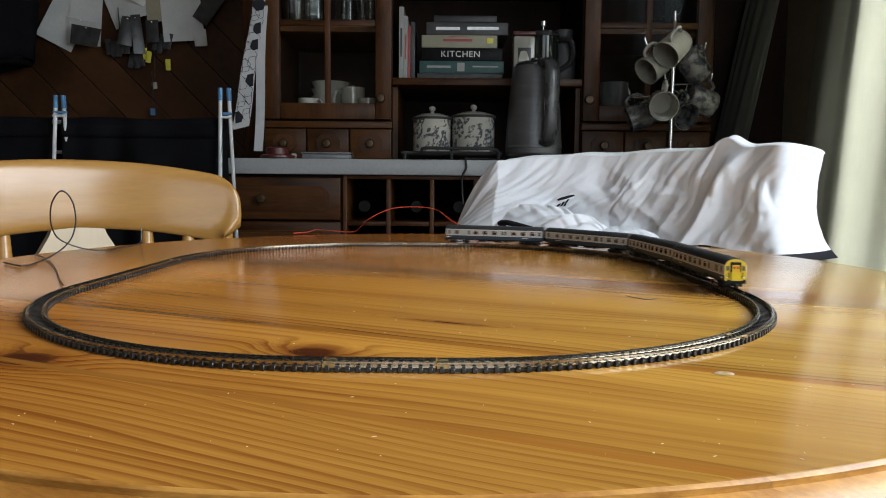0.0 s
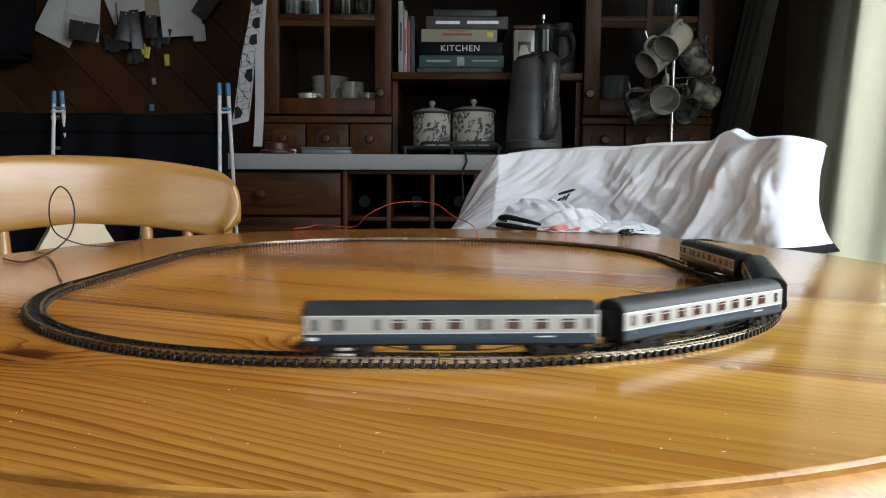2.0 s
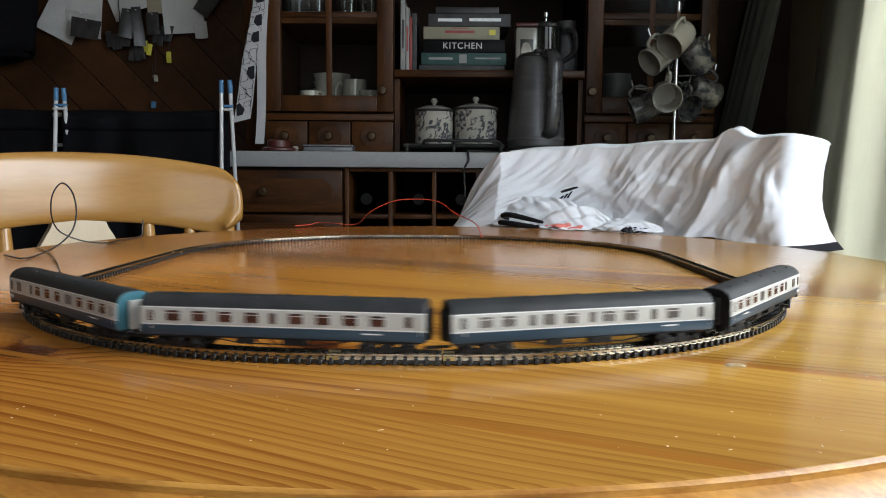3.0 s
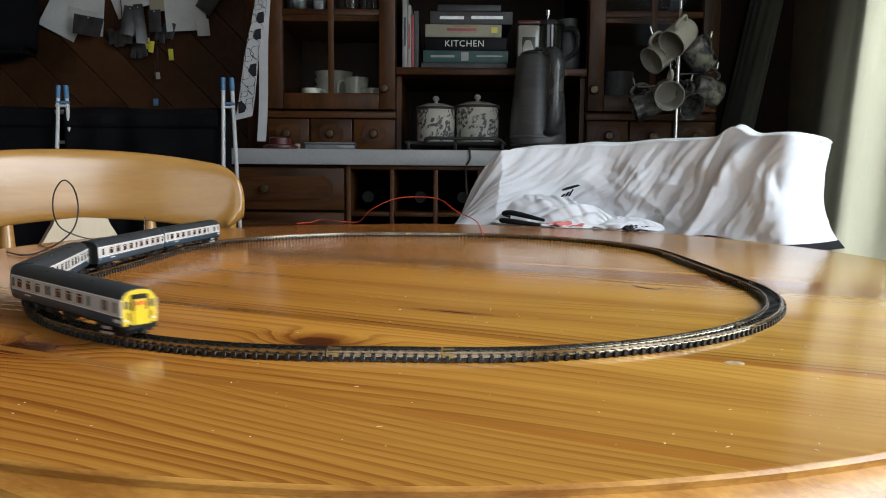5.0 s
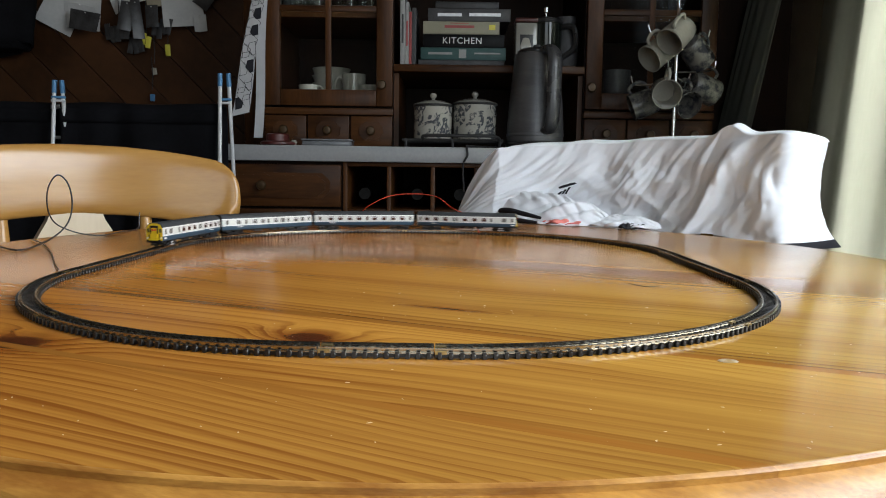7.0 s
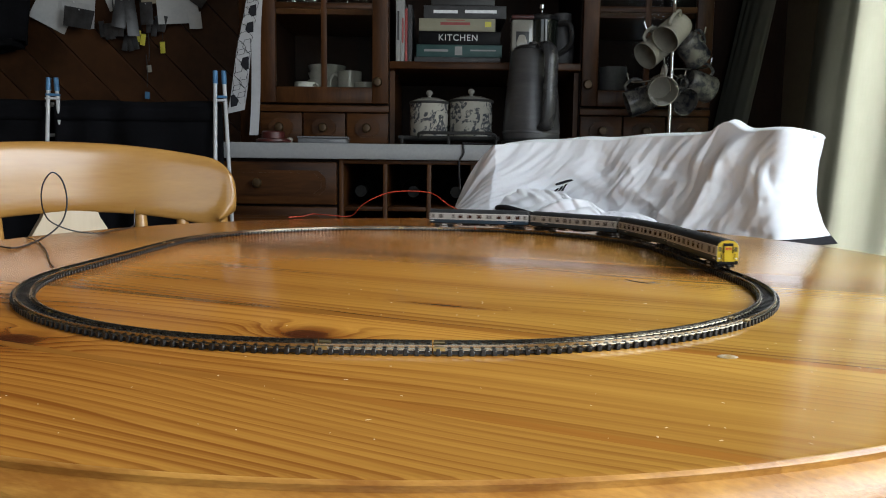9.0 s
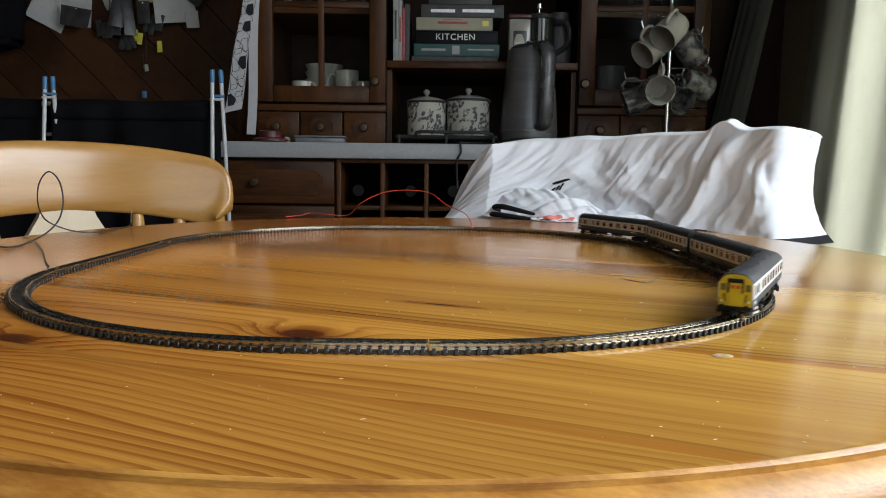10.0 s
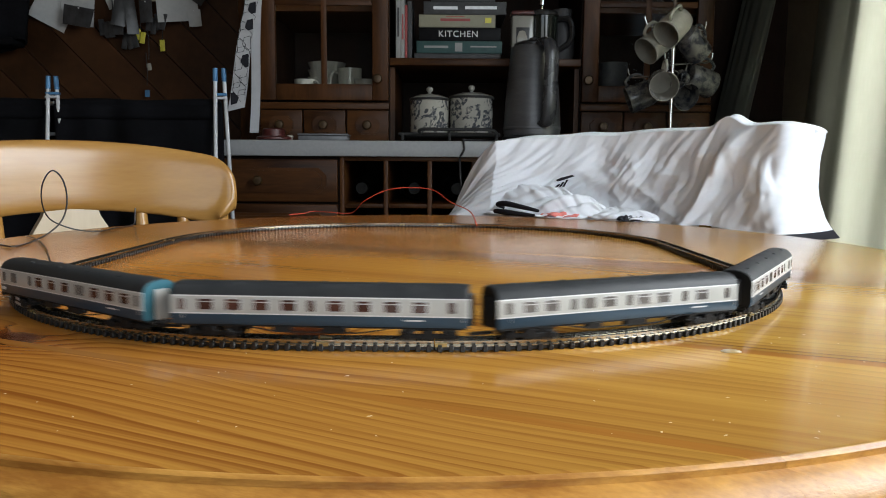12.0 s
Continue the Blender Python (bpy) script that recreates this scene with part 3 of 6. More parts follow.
QUARTER = math.pi * RAD / 2
# clockwise from the near side: kind, length, start or centre, first direction
RUN = [("line", 2 * HA, (HA, -HB - RAD), math.pi), ("bend", QUARTER, (-HA, -HB), -math.pi / 2), ("line", 2 * HB, (-HA - RAD, -HB), math.pi / 2), ("bend", QUARTER, (-HA, HB), math.pi),
       ("line", 2 * HA, (-HA, HB + RAD), 0.0), ("bend", QUARTER, (HA, HB), math.pi / 2), ("line", 2 * HB, (HA + RAD, HB), -math.pi / 2), ("bend", QUARTER, (HA, -HB), 0.0)]
LAP = sum(r[1] for r in RUN)
GAUGE = 0.0043  # from the middle to each rail
RAIL_TOP = TABLE_Z + 0.0046


def on_track(s, side=0.0):
    """The place and heading at s metres along the loop; side is metres to the outside."""
    s %= LAP
    for kind, length, o, a in RUN:
        if s <= length:
            break
        s -= length
    if kind == "line":
        head = a
        x, y = o[0] + s * math.cos(a), o[1] + s * math.sin(a)
    else:
        t = a - s / RAD
        x, y = o[0] + RAD * math.cos(t), o[1] + RAD * math.sin(t)
        head = t - math.pi / 2
    x, y = x - side * math.sin(head), y + side * math.cos(head)
    c, sn = math.cos(YAW), math.sin(YAW)
    return CX + c * x - sn * y, CY + sn * x + c * y, head + YAW


def track_pieces():
    sleeper_me = None
    s0 = 0.0
    for kind, length, o, a in RUN:
        count = 1 if kind == "line" else 2
        for k in range(count):
            a0, a1 = s0 + k * length / count, s0 + (k + 1) * length / count
            x, y, h = on_track((a0 + a1) / 2)
            home = pose(x, y, TABLE_Z, rz=math.degrees(h))
            back = home.inverted()
            piece = thing("track_piece", home, ("straight" if kind == "line" else "curved") + " model railway track piece with black sleepers", "track", "model railway loop")

            def local(s, side, z):
                px, py, _ = on_track(s, side)
                return back @ Vector((px, py, TABLE_Z + z))

            steps = 2 if kind == "line" else 18
            ss = [a0 + 0.0003 + (a1 - a0 - 0.0006) * i / steps for i in range(steps + 1)]
            for side in (-GAUGE, GAUGE):
                bm = bmesh.new()
                sec = [(-0.0011, 0.0022), (-0.0011, 0.0027), (-0.0003, 0.0029), (-0.0005, 0.0040), (-0.0005, 0.0046), (0.0005, 0.0046), (0.0005, 0.0040), (0.0003, 0.0029), (0.0011, 0.0027), (0.0011, 0.0022)]
                rings = [[bm.verts.new(local(s, side + w, z)) for w, z in sec] for s in ss]
                for p, q in zip(rings, rings[1:]):
                    for j in range(len(sec)):
                        bm.faces.new((p[j], p[(j + 1) % len(sec)], q[(j + 1) % len(sec)], q[j]))
                bm.faces.new(rings[0])
                bm.faces.new(rings[-1][::-1])
                part("rail", bm, "rail", piece)
                bm = bmesh.new()
                sec = [(-0.0012, 0.0006), (-0.0012, 0.0019), (0.0012, 0.0019), (0.0012, 0.0006)]
                rings = [[bm.verts.new(local(s, side * 0.93 + w, z)) for w, z in sec] for s in ss]
                for p, q in zip(rings, rings[1:]):
                    for j in range(4):
                        bm.faces.new((p[j], p[(j + 1) % 4], q[(j + 1) % 4], q[j]))
                part("web", bm, "black_plastic", piece)
                jm = bmesh.new()
                c0, c1 = local(a1 - 0.005, side, 0.0031), local(a1 - 0.0006, side, 0.0031)
                d = (c1 - c0).normalized()
                rot = Matrix.Translation((c0 + c1) / 2) @ Matrix.Rotation(math.atan2(d.y, d.x), 4, "Z")
                box(jm, -0.0026, -0.0014, -0.001, 0.0026, -0.0005, 0.0006, m=rot)
                box(jm, -0.0026, 0.0005, -0.001, 0.0026, 0.0014, 0.0006, m=rot)
                part("rail_joiner", jm, "rail_joint", piece)
            if sleeper_me is None:
                bm = bmesh.new()
                box(bm, -0.0011, -0.0066, 0.0, 0.0011, 0.0066, 0.0023, 0.0003, segments=1)
                for side in (-GAUGE, GAUGE):
                    for w in (-0.0016, 0.0016):
                        box(bm, -0.0008, side + w - 0.0006, 0.0021, 0.0008, side + w + 0.0006, 0.0031)
                first = part("sleeper", bm, "black_plastic")
                sleeper_me = first.data
                bpy.data.objects.remove(first)
            n = round((a1 - a0) / 0.0047)
            for i in range(n):
                s = a0 + (i + 0.5) * (a1 - a0) / n
                px, py, hh = on_track(s)
                mesh_part("sleeper", sleeper_me, piece, m=back @ pose(px, py, TABLE_Z, rz=math.degrees(hh)))
        s0 += length


M["wheel"] = material("blackened_wheel_steel", (0.05, 0.048, 0.045), (0.11, 0.105, 0.1), 90, 0.35, metal=0.8, bump=0.02)
# side sections of a carriage: half width, height over the rail, paint of the strip below it
SECTION = [(0.0083, 0.0064), (0.0089, 0.0074), (0.0090, 0.0110), (0.0090, 0.0115), (0.0089, 0.0186), (0.0088, 0.0191), (0.0084, 0.0199), (0.0074, 0.0216), (0.0056, 0.0230), (0.0032, 0.0238), (0.0, 0.0240)]
STRIPS = [0, 0, 1, 2, 1, 3, 3, 3, 3, 3]
CAR = 0.1285
BOGIE = 0.0465
GAP = 0.0075


def carriage_body(front_cab):
    bm = bmesh.new()
    full = SECTION + [(-w, z) for w, z in reversed(SECTION[:-1])]
    strip = STRIPS + STRIPS[::-1]
    xs = [-CAR / 2, -CAR / 2 + 0.0006, CAR / 2 - 0.0014, CAR / 2 - 0.0003, CAR / 2]
    shrink = [0.96, 1.0, 1.0, 0.97, 0.92]
    rings = [[bm.verts.new((x, w * k, 0.0064 + (z - 0.0064) * (0.5 + 0.5 * k) if k < 1 else z)) for w, z in full] for x, k in zip(xs, shrink)]
    for p, q in zip(rings, rings[1:]):
        for j in range(len(full) - 1):
            bm.faces.new((p[j], p[j + 1], q[j + 1], q[j])).material_index = strip[j]
        bm.faces.new((p[-1], p[0], q[0], q[-1])).material_index = 4
    bm.faces.new(rings[0]).material_index = 5
    bm.faces.new(rings[-1][::-1]).material_index = 6 if front_cab else 5
    return bm


def pane_mesh(name, width, height, mat):
    bm = bmesh.new()
    box(bm, -width / 2, -0.00012, -height / 2, width / 2, 0.00012, height / 2, 0.0004 if height > 0.002 else 0.0, segments=1)
    ob = part(name, bm, mat)
    me = ob.data
    bpy.data.objects.remove(ob)
    return me


def window_set():
    out = {}
    for key, w in (("wide", 0.0060), ("mid", 0.0056), ("slim", 0.0028)):
        out[key] = pane_mesh("window", w, 0.0048, "coach_window")
        out[key + "_grey"] = pane_mesh("window", w, 0.0048, "coach_window_grey")
    bm = bmesh.new()
    for a, b, c, d in ((-0.0036, -0.0026, 0.0036, -0.0022), (-0.0036, 0.0023, 0.0036, 0.0027), (-0.0037, -0.0026, -0.0030, 0.0027), (0.0030, -0.0026, 0.0037, 0.0027), (-0.0030, 0.0010, 0.0030, 0.0014)):
        box(bm, a, -0.00022, b, c, 0.00022, d)
    ob = part("window_frame", bm, "silver")
    out["frame"] = ob.data
    bpy.data.objects.remove(ob)
    return out


DRIVING = [(0.0591, "slim_grey"), (0.049, "mid_grey"), (0.0324, "slim_grey"), (0.0233, "wide"), (0.0111, "wide"), (-0.0014, "wide"), (-0.0122, "slim_grey"), (-0.0160, "slim_grey"), (-0.0269, "wide"), (-0.0392, "wide"), (-0.0511, "wide"), (-0.060, "slim_grey")]
TRAILER = [(0.059, "slim"), (0.0485, "wide"), (0.0365, "wide"), (0.0245, "wide"), (0.0125, "wide"), (0.003, "slim"), (-0.0075, "wide"), (-0.0195, "wide"), (-0.0315, "wide"), (-0.0435, "wide"), (-0.057, "slim")]
BRAKE = [(0.059, "slim"), (0.049, "wide"), (0.0385, "wide"), (0.0275, "slim"), (0.0195, "mid"), (0.009, "wide"), (-0.0015, "slim"), (-0.0095, "wide"), (-0.0205, "wide"), (-0.0325, "slim"), (-0.0425, "wide"), (-0.0575, "slim")]


def bogie(parent, x, bright=False):
    bm = bmesh.new()
    for sy in (-1, 1):
        box(bm, -0.0125, sy * 0.0072 - 0.0006, 0.0016, 0.0125, sy * 0.0072 + 0.0006, 0.0036, 0.0003, segments=1)
        for ax in (-0.0087, 0.0087):
            box(bm, ax - 0.0016, sy * 0.0076 - 0.0009, 0.0012, ax + 0.0016, sy * 0.0076 + 0.0009, 0.0048, 0.0004, segments=1)
        box(bm, -0.003, sy * 0.0074 - 0.0008, 0.001, 0.003, sy * 0.0074 + 0.0008, 0.0054, 0.0003, segments=1)
    box(bm, -0.0125, -0.0066, 0.0022, -0.0112, 0.0066, 0.0034)
    box(bm, 0.0112, -0.0066, 0.0022, 0.0125, 0.0066, 0.0034)
    box(bm, -0.002, -0.0066, 0.0022, 0.002, 0.0066, 0.0057)
    b = part("bogie", bm, "under_black", parent, m=pose(x, 0, 0))
    if bright:
        for sy in (-1, 1):
            part("axle_box", cube(-0.0030, sy * 0.0083 - 0.0002, 0.0036, 0.0030, sy * 0.0083 + 0.0002, 0.0050, 0.0001), "silver", b)
            part("shoe_beam", cube(-0.0045, sy * 0.0083 - 0.0002, 0.0012, 0.0042, sy * 0.0083 + 0.0002, 0.0024, 0.0001), "silver", b)
    for ax in (-0.0087, 0.0087):
        wm = bmesh.new()
        for sy in (-1, 1):
            lathe(wm, [(0, -0.001), (0.0036, -0.001), (0.0036, -0.0004), (0.0031, -0.0002), (0.0031, 0.001), (0, 0.001)], 16, Matrix.Translation((0, sy * 0.0041, 0)) @ Matrix.Rotation(radians(90 * sy), 4, "X"))
        lathe(wm, [(0.0007, -0.0041), (0.0007, 0.0041)], 8, Matrix.Rotation(radians(90), 4, "X"))
        part("wheelset", wm, "wheel", b, m=pose(ax, 0, 0.0031))
    return b


def carriage(kind, windows, panes, label, tint=""):
    """kind: 1 cab leads, -1 cab trails, 0 no cab. The cab is always at the body's own +x; a trailing one is turned round."""
    car = thing("railway_carriage", Matrix(), label, "train carriage", "four-car model train")
    turn = pose(0, 0, 0, rz=180 if kind < 0 else 0)
    cab = kind != 0
    body = part("body", carriage_body(cab), ["coach_blue", "coach_white", "coach_grey", "coach_roof", "under_black", "coach_end" if kind > 0 else "under_black", "cab_yellow"], car, m=turn, sharp=30)
    for side in (-1, 1):
        for x, w in windows:
            part_ob = mesh_part("window", panes[w if w.endswith("_grey") else w + tint], body, m=pose(x, side * 0.00895, 0.0151, rx=side * 1.0))
            if w == "wide":
                mesh_part("window_frame", panes["frame"], body, m=pose(x, side * 0.00895, 0.0151, rx=side * 1.0))
        for x in (-0.062, 0.0585) if not cab else (-0.062,):
            bm = tube(bmesh.new(), [(x, side * 0.0093, 0.0092), (x, side * 0.0093, 0.0182)], 0.00018, 5)
            part("door_rail", bm, "silver", body)
        bm = cube(-0.045, side * 0.00908 - 0.00006, 0.0092, -0.037, side * 0.00908 + 0.00006, 0.0098)
        part("number_bar", bm, "coach_white", body)
    # roof fittings
    for k in range(9):
        bm = bmesh.new()
        lathe(bm, [(0.0011, 0), (0.0011, 0.0005), (0.0008, 0.0008), (0, 0.0009)], 8, Matrix.Translation((-0.052 + k * 0.013, 0.0035 * (1 if k % 2 else -1), 0.0232)))
        part("roof_vent", bm, "coach_roof", body)
    ends = [(-1, "coach_grey" if kind > 0 else "under_black")] + ([] if cab else [(1, "under_black")])
    for sx, mt in ends:
        bm = bmesh.new()
        box(bm, sx * CAR / 2 + (-0.0022 if sx < 0 else 0), -0.0034, 0.0064, sx * CAR / 2 + (0 if sx < 0 else 0.0022), 0.0034, 0.0198, 0.0006)
        part("gangway", bm, mt, body)
    if cab:
        f = CAR / 2
        bm = bmesh.new()
        for a, b, c, d in ((-0.0039, 0.0136, -0.0029, 0.0206), (0.0029, 0.0136, 0.0039, 0.0206), (-0.0039, 0.0190, 0.0039, 0.0211)):
            box(bm, f - 0.0001, a, b, f + 0.0011, c, d, 0.0003, segments=1)
        part("gangway", bm, "under_black", body)
        door = part("end_door", cube(f - 0.0001, -0.0029, 0.0070, f + 0.0009, 0.0029, 0.0188), "cab_yellow", body)
        for sy in (-1, 1):
            part("route_indicator", cube(f + 0.0008, sy * 0.0013 - 0.0009, 0.0160, f + 0.0012, sy * 0.0013 + 0.0009, 0.0178), "red_blind", door)
        for sy in (-1, 1):
            part("cab_window", cube(f - 0.0002, sy * 0.0061 - 0.0013, 0.0146, f + 0.0002, sy * 0.0061 + 0.0013, 0.0182, 0.0001), "cab_window", body)
            bm = lathe(bmesh.new(), [(0, 0), (0.0007, 0), (0.0007, 0.0005), (0, 0.0006)], 8, Matrix.Translation((f - 0.0001, sy * 0.0066, 0.0093)) @ Matrix.Rotation(radians(90), 4, "Y"))
            part("marker_lamp", bm, "coach_white", body)
            bm = tube(bmesh.new(), [(f + 0.0003, sy * 0.0048, 0.009), (f + 0.0008, sy * 0.0052, 0.0115), (f + 0.0004, sy * 0.0055, 0.013)], 0.0003, 5)
            part("jumper_cable", bm, "under_black", body)
            bm = lathe(bmesh.new(), [(0.0006, 0), (0.0006, 0.0016), (0.0013, 0.0018), (0.0013, 0.0022), (0, 0.0022)], 10, Matrix.Translation((f, sy * 0.0058, 0.0066)) @ Matrix.Rotation(radians(90), 4, "Y"))
            part("buffer", bm, "under_black", body)
        part("bufferbeam", cube(f - 0.0012, -0.0082, 0.0046, f + 0.0003, 0.0082, 0.0068, 0.0002), "under_black", body)
        part("coupling", cube(f, -0.0016, 0.0032, f + 0.0048, 0.0016, 0.0044, 0.0004), "under_black", body)
    if cab:
        # white plates at the cab's foot
        for side in (-1, 1):
            part("cab_plate", cube(0.0580, side * 0.00905 - 0.0001, 0.0082, 0.0625, side * 0.00905 + 0.0001, 0.0097), "coach_white", body)
    # underframe boxes and truss
    bm = bmesh.new()
    box(bm, -CAR / 2 + 0.001, -0.0080, 0.0056, CAR / 2 - 0.001, 0.0080, 0.0066)
    for x0, x1, y0, y1, z0 in ((-0.021, -0.010, -0.0084, -0.0045, 0.0031), (0.002, 0.010, -0.0084, -0.004, 0.0036), (-0.012, -0.001, 0.0042, 0.0084, 0.0031), (0.012, 0.020, 0.0045, 0.0084, 0.0035), (0.014, 0.019, -0.0084, -0.005, 0.0040)):
        box(bm, x0, y0, z0, x1, y1, 0.0062, 0.0003, segments=1)
    for sy in (-1, 1):
        tube(bm, [(-0.03, sy * 0.0082, 0.0056), (-0.018, sy * 0.0082, 0.0036), (0.018, sy * 0.0082, 0.0036), (0.03, sy * 0.0082, 0.0056)], 0.0003, 5)
    part("underframe", bm, "under_black", car)
    if kind <= 0:
        part("coupling_bar", cube(CAR / 2 - 0.002, -0.0008, 0.0030, CAR / 2 + GAP + 0.002, 0.0008, 0.0042), "under_black", car)
    return car, [bogie(car, BOGIE, kind > 0), bogie(car, -BOGIE, kind < 0)]


PANES = window_set()
TRAIN = [
    carriage(1, DRIVING, PANES, "blue and grey leading driving carriage with yellow cab"),
    carriage(0, TRAILER, PANES, "blue and grey intermediate model carriage, dark roof"),
    carriage(0, BRAKE, PANES, "blue and grey intermediate model carriage with doors", "_grey"),
    carriage(-1, DRIVING, PANES, "blue and grey rear driving carriage with yellow cab"),
]
# seconds, and metres along the loop of the train's front
RUNNING = [(0, -0.361), (0.5, -0.256), (1, -0.154), (1.5, -0.050), (2, 0.059), (2.5, 0.163), (3, 0.271), (5, 0.677), (5.5, 0.779), (6, 0.883), (6.5, 0.988), (7, 1.095), (9, 1.524), (9.5, 1.630), (10, 1.734), (10.5, 1.838), (11, 1.944), (11.5, 2.045), (12, 2.152)]


def train_front(t):
    """Position at t, gliding between the rows (monotone cubic)."""
    ts, ss = [r[0] for r in RUNNING], [r[1] for r in RUNNING]
    slope = [(ss[min(i + 1, len(ss) - 1)] - ss[max(i - 1, 0)]) / (ts[min(i + 1, len(ts) - 1)] - ts[max(i - 1, 0)]) for i in range(len(ts))]
    i = max(k for k in range(len(ts) - 1) if ts[k] <= t + 1e-9)
    h = ts[i + 1] - ts[i]
    u = (t - ts[i]) / h
    return (2 * u ** 3 - 3 * u * u + 1) * ss[i] + (u ** 3 - 2 * u * u + u) * h * slope[i] + (3 * u * u - 2 * u ** 3) * ss[i + 1] + (u ** 3 - u * u) * h * slope[i + 1]


def motions():
    times = [k / 10 for k in range(121)]
    for i, (car, bogies) in enumerate(TRAIN):
        rows, turns = [], ([], [])
        for t in times:
            mid = train_front(t) - CAR / 2 - i * (CAR + GAP)
            ax, ay, ah = on_track(mid + BOGIE)
            bx, by, bh = on_track(mid - BOGIE)
            head = math.atan2(ay - by, ax - bx)
            rows.append((t, pose((ax + bx) / 2, (ay + by) / 2, RAIL_TOP, rz=math.degrees(head))))
            for side, h, x in ((0, ah, BOGIE), (1, bh, -BOGIE)):
                d = (h - head + math.pi) % (2 * math.pi) - math.pi
                turns[side].append((t, pose(x, 0, 0, rz=math.degrees(d))))
        walk(car, rows)
        for b, r in zip(bogies, turns):
            walk(b, r)

# ---- chairs ----


def chair(m, label):
    """A pine dining chair; its own x runs along the crest, y to the seat's front."""
    ch = thing("dining_chair", m, label, "chair", "chairs round the table")

    def crest(u, v):
        # u along the rail, v round its section
        k = math.sin(math.pi * (u - 0.5))
        x = 0.238 * k
        top = 0.8645 - 0.028 * abs(k) ** 2.2
        low = 0.758 - 0.035 * k * k
        if abs(k) > 0.84:
            e = (abs(k) - 0.84) / 0.16
            top -= 0.045 * (1 - math.sqrt(max(0.0, 1 - e * e)))
        a = 2 * math.pi * v
        ca, sa = math.cos(a), math.sin(a)
        half, mid = (top - low) / 2, (top + low) / 2
        w = 0.5 + 0.5 * (abs(sa) ** 0.6) * (1 if sa > 0 else -1)
        # the ends swell into a nose above a small hollow
        x *= 1 - abs(k) ** 9 * (0.13 * math.exp(-((w - 0.2) / 0.16) ** 2) + 0.05 * (1 - w) ** 3)
        thick = 0.0125 * (1 if abs(k) < 0.9 else 1 + 0.35 * (abs(k) - 0.9) / 0.1)
        if abs(k) > 0.93:
            thick *= math.sqrt(max(0.0004, 1 - ((abs(k) - 0.93) / 0.07) ** 2))
        y = 0.06 * k * k + thick * (abs(ca) ** 0.45) * (1 if ca > 0 else -1) - 0.10 * (mid + half * sa - 0.8)
        return Vector((x, y, mid + half * (2 * w - 1)))

    bm = bmesh.new()
    nu, nv = 64, 36
    rings = [[bm.verts.new(crest(i / nu, j / nv)) for j in range(nv)] for i in range(nu + 1)]
    for p, q in zip(rings, rings[1:]):
        for j in range(nv):
            bm.faces.new((p[j], p[(j + 1) % nv], q[(j + 1) % nv], q[j]))
    bm.faces.new(rings[0])
    bm.faces.new(rings[-1][::-1])
    part("crest_rail", bm, "chair_pine", ch, sharp=70)
    # splat, waisted below the crest
    bm = bmesh.new()
    outline = [(0.035, 0.775), (0.036, 0.762), (0.040, 0.750), (0.047, 0.738), (0.057, 0.72), (0.062, 0.69), (0.055, 0.62), (0.04, 0.55), (0.045, 0.47)]
    poly = outline + [(-x, z) for x, z in reversed(outline)]
    prism(bm, poly, -0.012, 0.012, Matrix.Rotation(radians(90), 4, "X"))
    part("splat", bm, "chair_pale", ch)
    for x in (-0.16, -0.1, 0.1, 0.16):
        y = 0.06 * (x / 0.238) ** 2
        part("spindle", tube(bmesh.new(), [(x, y, 0.77), (x, y + 0.01, 0.69), (x * 0.95, y + 0.02, 0.6), (x * 0.9, 0.03, 0.46)], [0.008, 0.012, 0.013, 0.008], 10), "chair_pine", ch)
    for s in (-1, 1):
        part("back_post", tube(bmesh.new(), [(s * 0.215, 0.048, 0.76), (s * 0.212, 0.05, 0.7), (s * 0.205, 0.05, 0.6), (s * 0.2, 0.05, 0.46)], [0.013, 0.017, 0.018, 0.014], 12), "chair_pine", ch)
    bm = bmesh.new()
    seat = []
    for k in range(32):
        a = 2 * math.pi * k / 32
        seat.append((0.215 * (abs(math.cos(a)) ** 0.6) * (1 if math.cos(a) > 0 else -1) * (1 + 0.06 * math.sin(a)), 0.22 + 0.205 * (abs(math.sin(a)) ** 0.6) * (1 if math.sin(a) > 0 else -1)))
    prism(bm, seat, 0.425, 0.462)
    bmesh.ops.bevel(bm, geom=[e for e in bm.edges if abs(e.verts[0].co.z - e.verts[1].co.z) < 1e-5], offset=0.008, segments=2, affect="EDGES")
    part("seat", bm, "chair_pine", ch)
    for sx in (-1, 1):
        for y0, y1 in ((0.07, 0.03), (0.37, 0.41)):
            part("leg", tube(bmesh.new(), [(sx * 0.16, y0, 0.428), (sx * 0.175, (y0 + y1) / 2, 0.3), (sx * 0.19, y1, 0.16), (sx * 0.2, y1, 0.0)], [0.014, 0.021, 0.02, 0.013], 12), "chair_pine", ch)
        part("stretcher", tube(bmesh.new(), [(sx * 0.187, 0.05, 0.19), (sx * 0.187, 0.22, 0.19), (sx * 0.187, 0.39, 0.19)], [0.009, 0.014, 0.009], 10), "chair_pine", ch)
    return ch


M["chair_pale"] = material("pale_pine_splat", (0.55, 0.44, 0.3), (0.66, 0.55, 0.4), 4, 0.3, stretch=(5, 4, 0.8), bump=0.05)
CHAIR_A = pose(-0.564, 1.13, 0, rz=-142.3)
CHAIR_B = pose(0.335, 1.205, 0, rz=141.2)
chair(CHAIR_A, "lacquered pale pine dining chair with curved crest rail")
chair(CHAIR_B, "pine dining chair with a white shirt over its back")

# ---- the dresser along the back wall ----
WT = 0.891          # height of the worktop
FRONT = 1.89        # face of the base units
UPPER = 2.05        # face of the wall units
BACK = 2.455


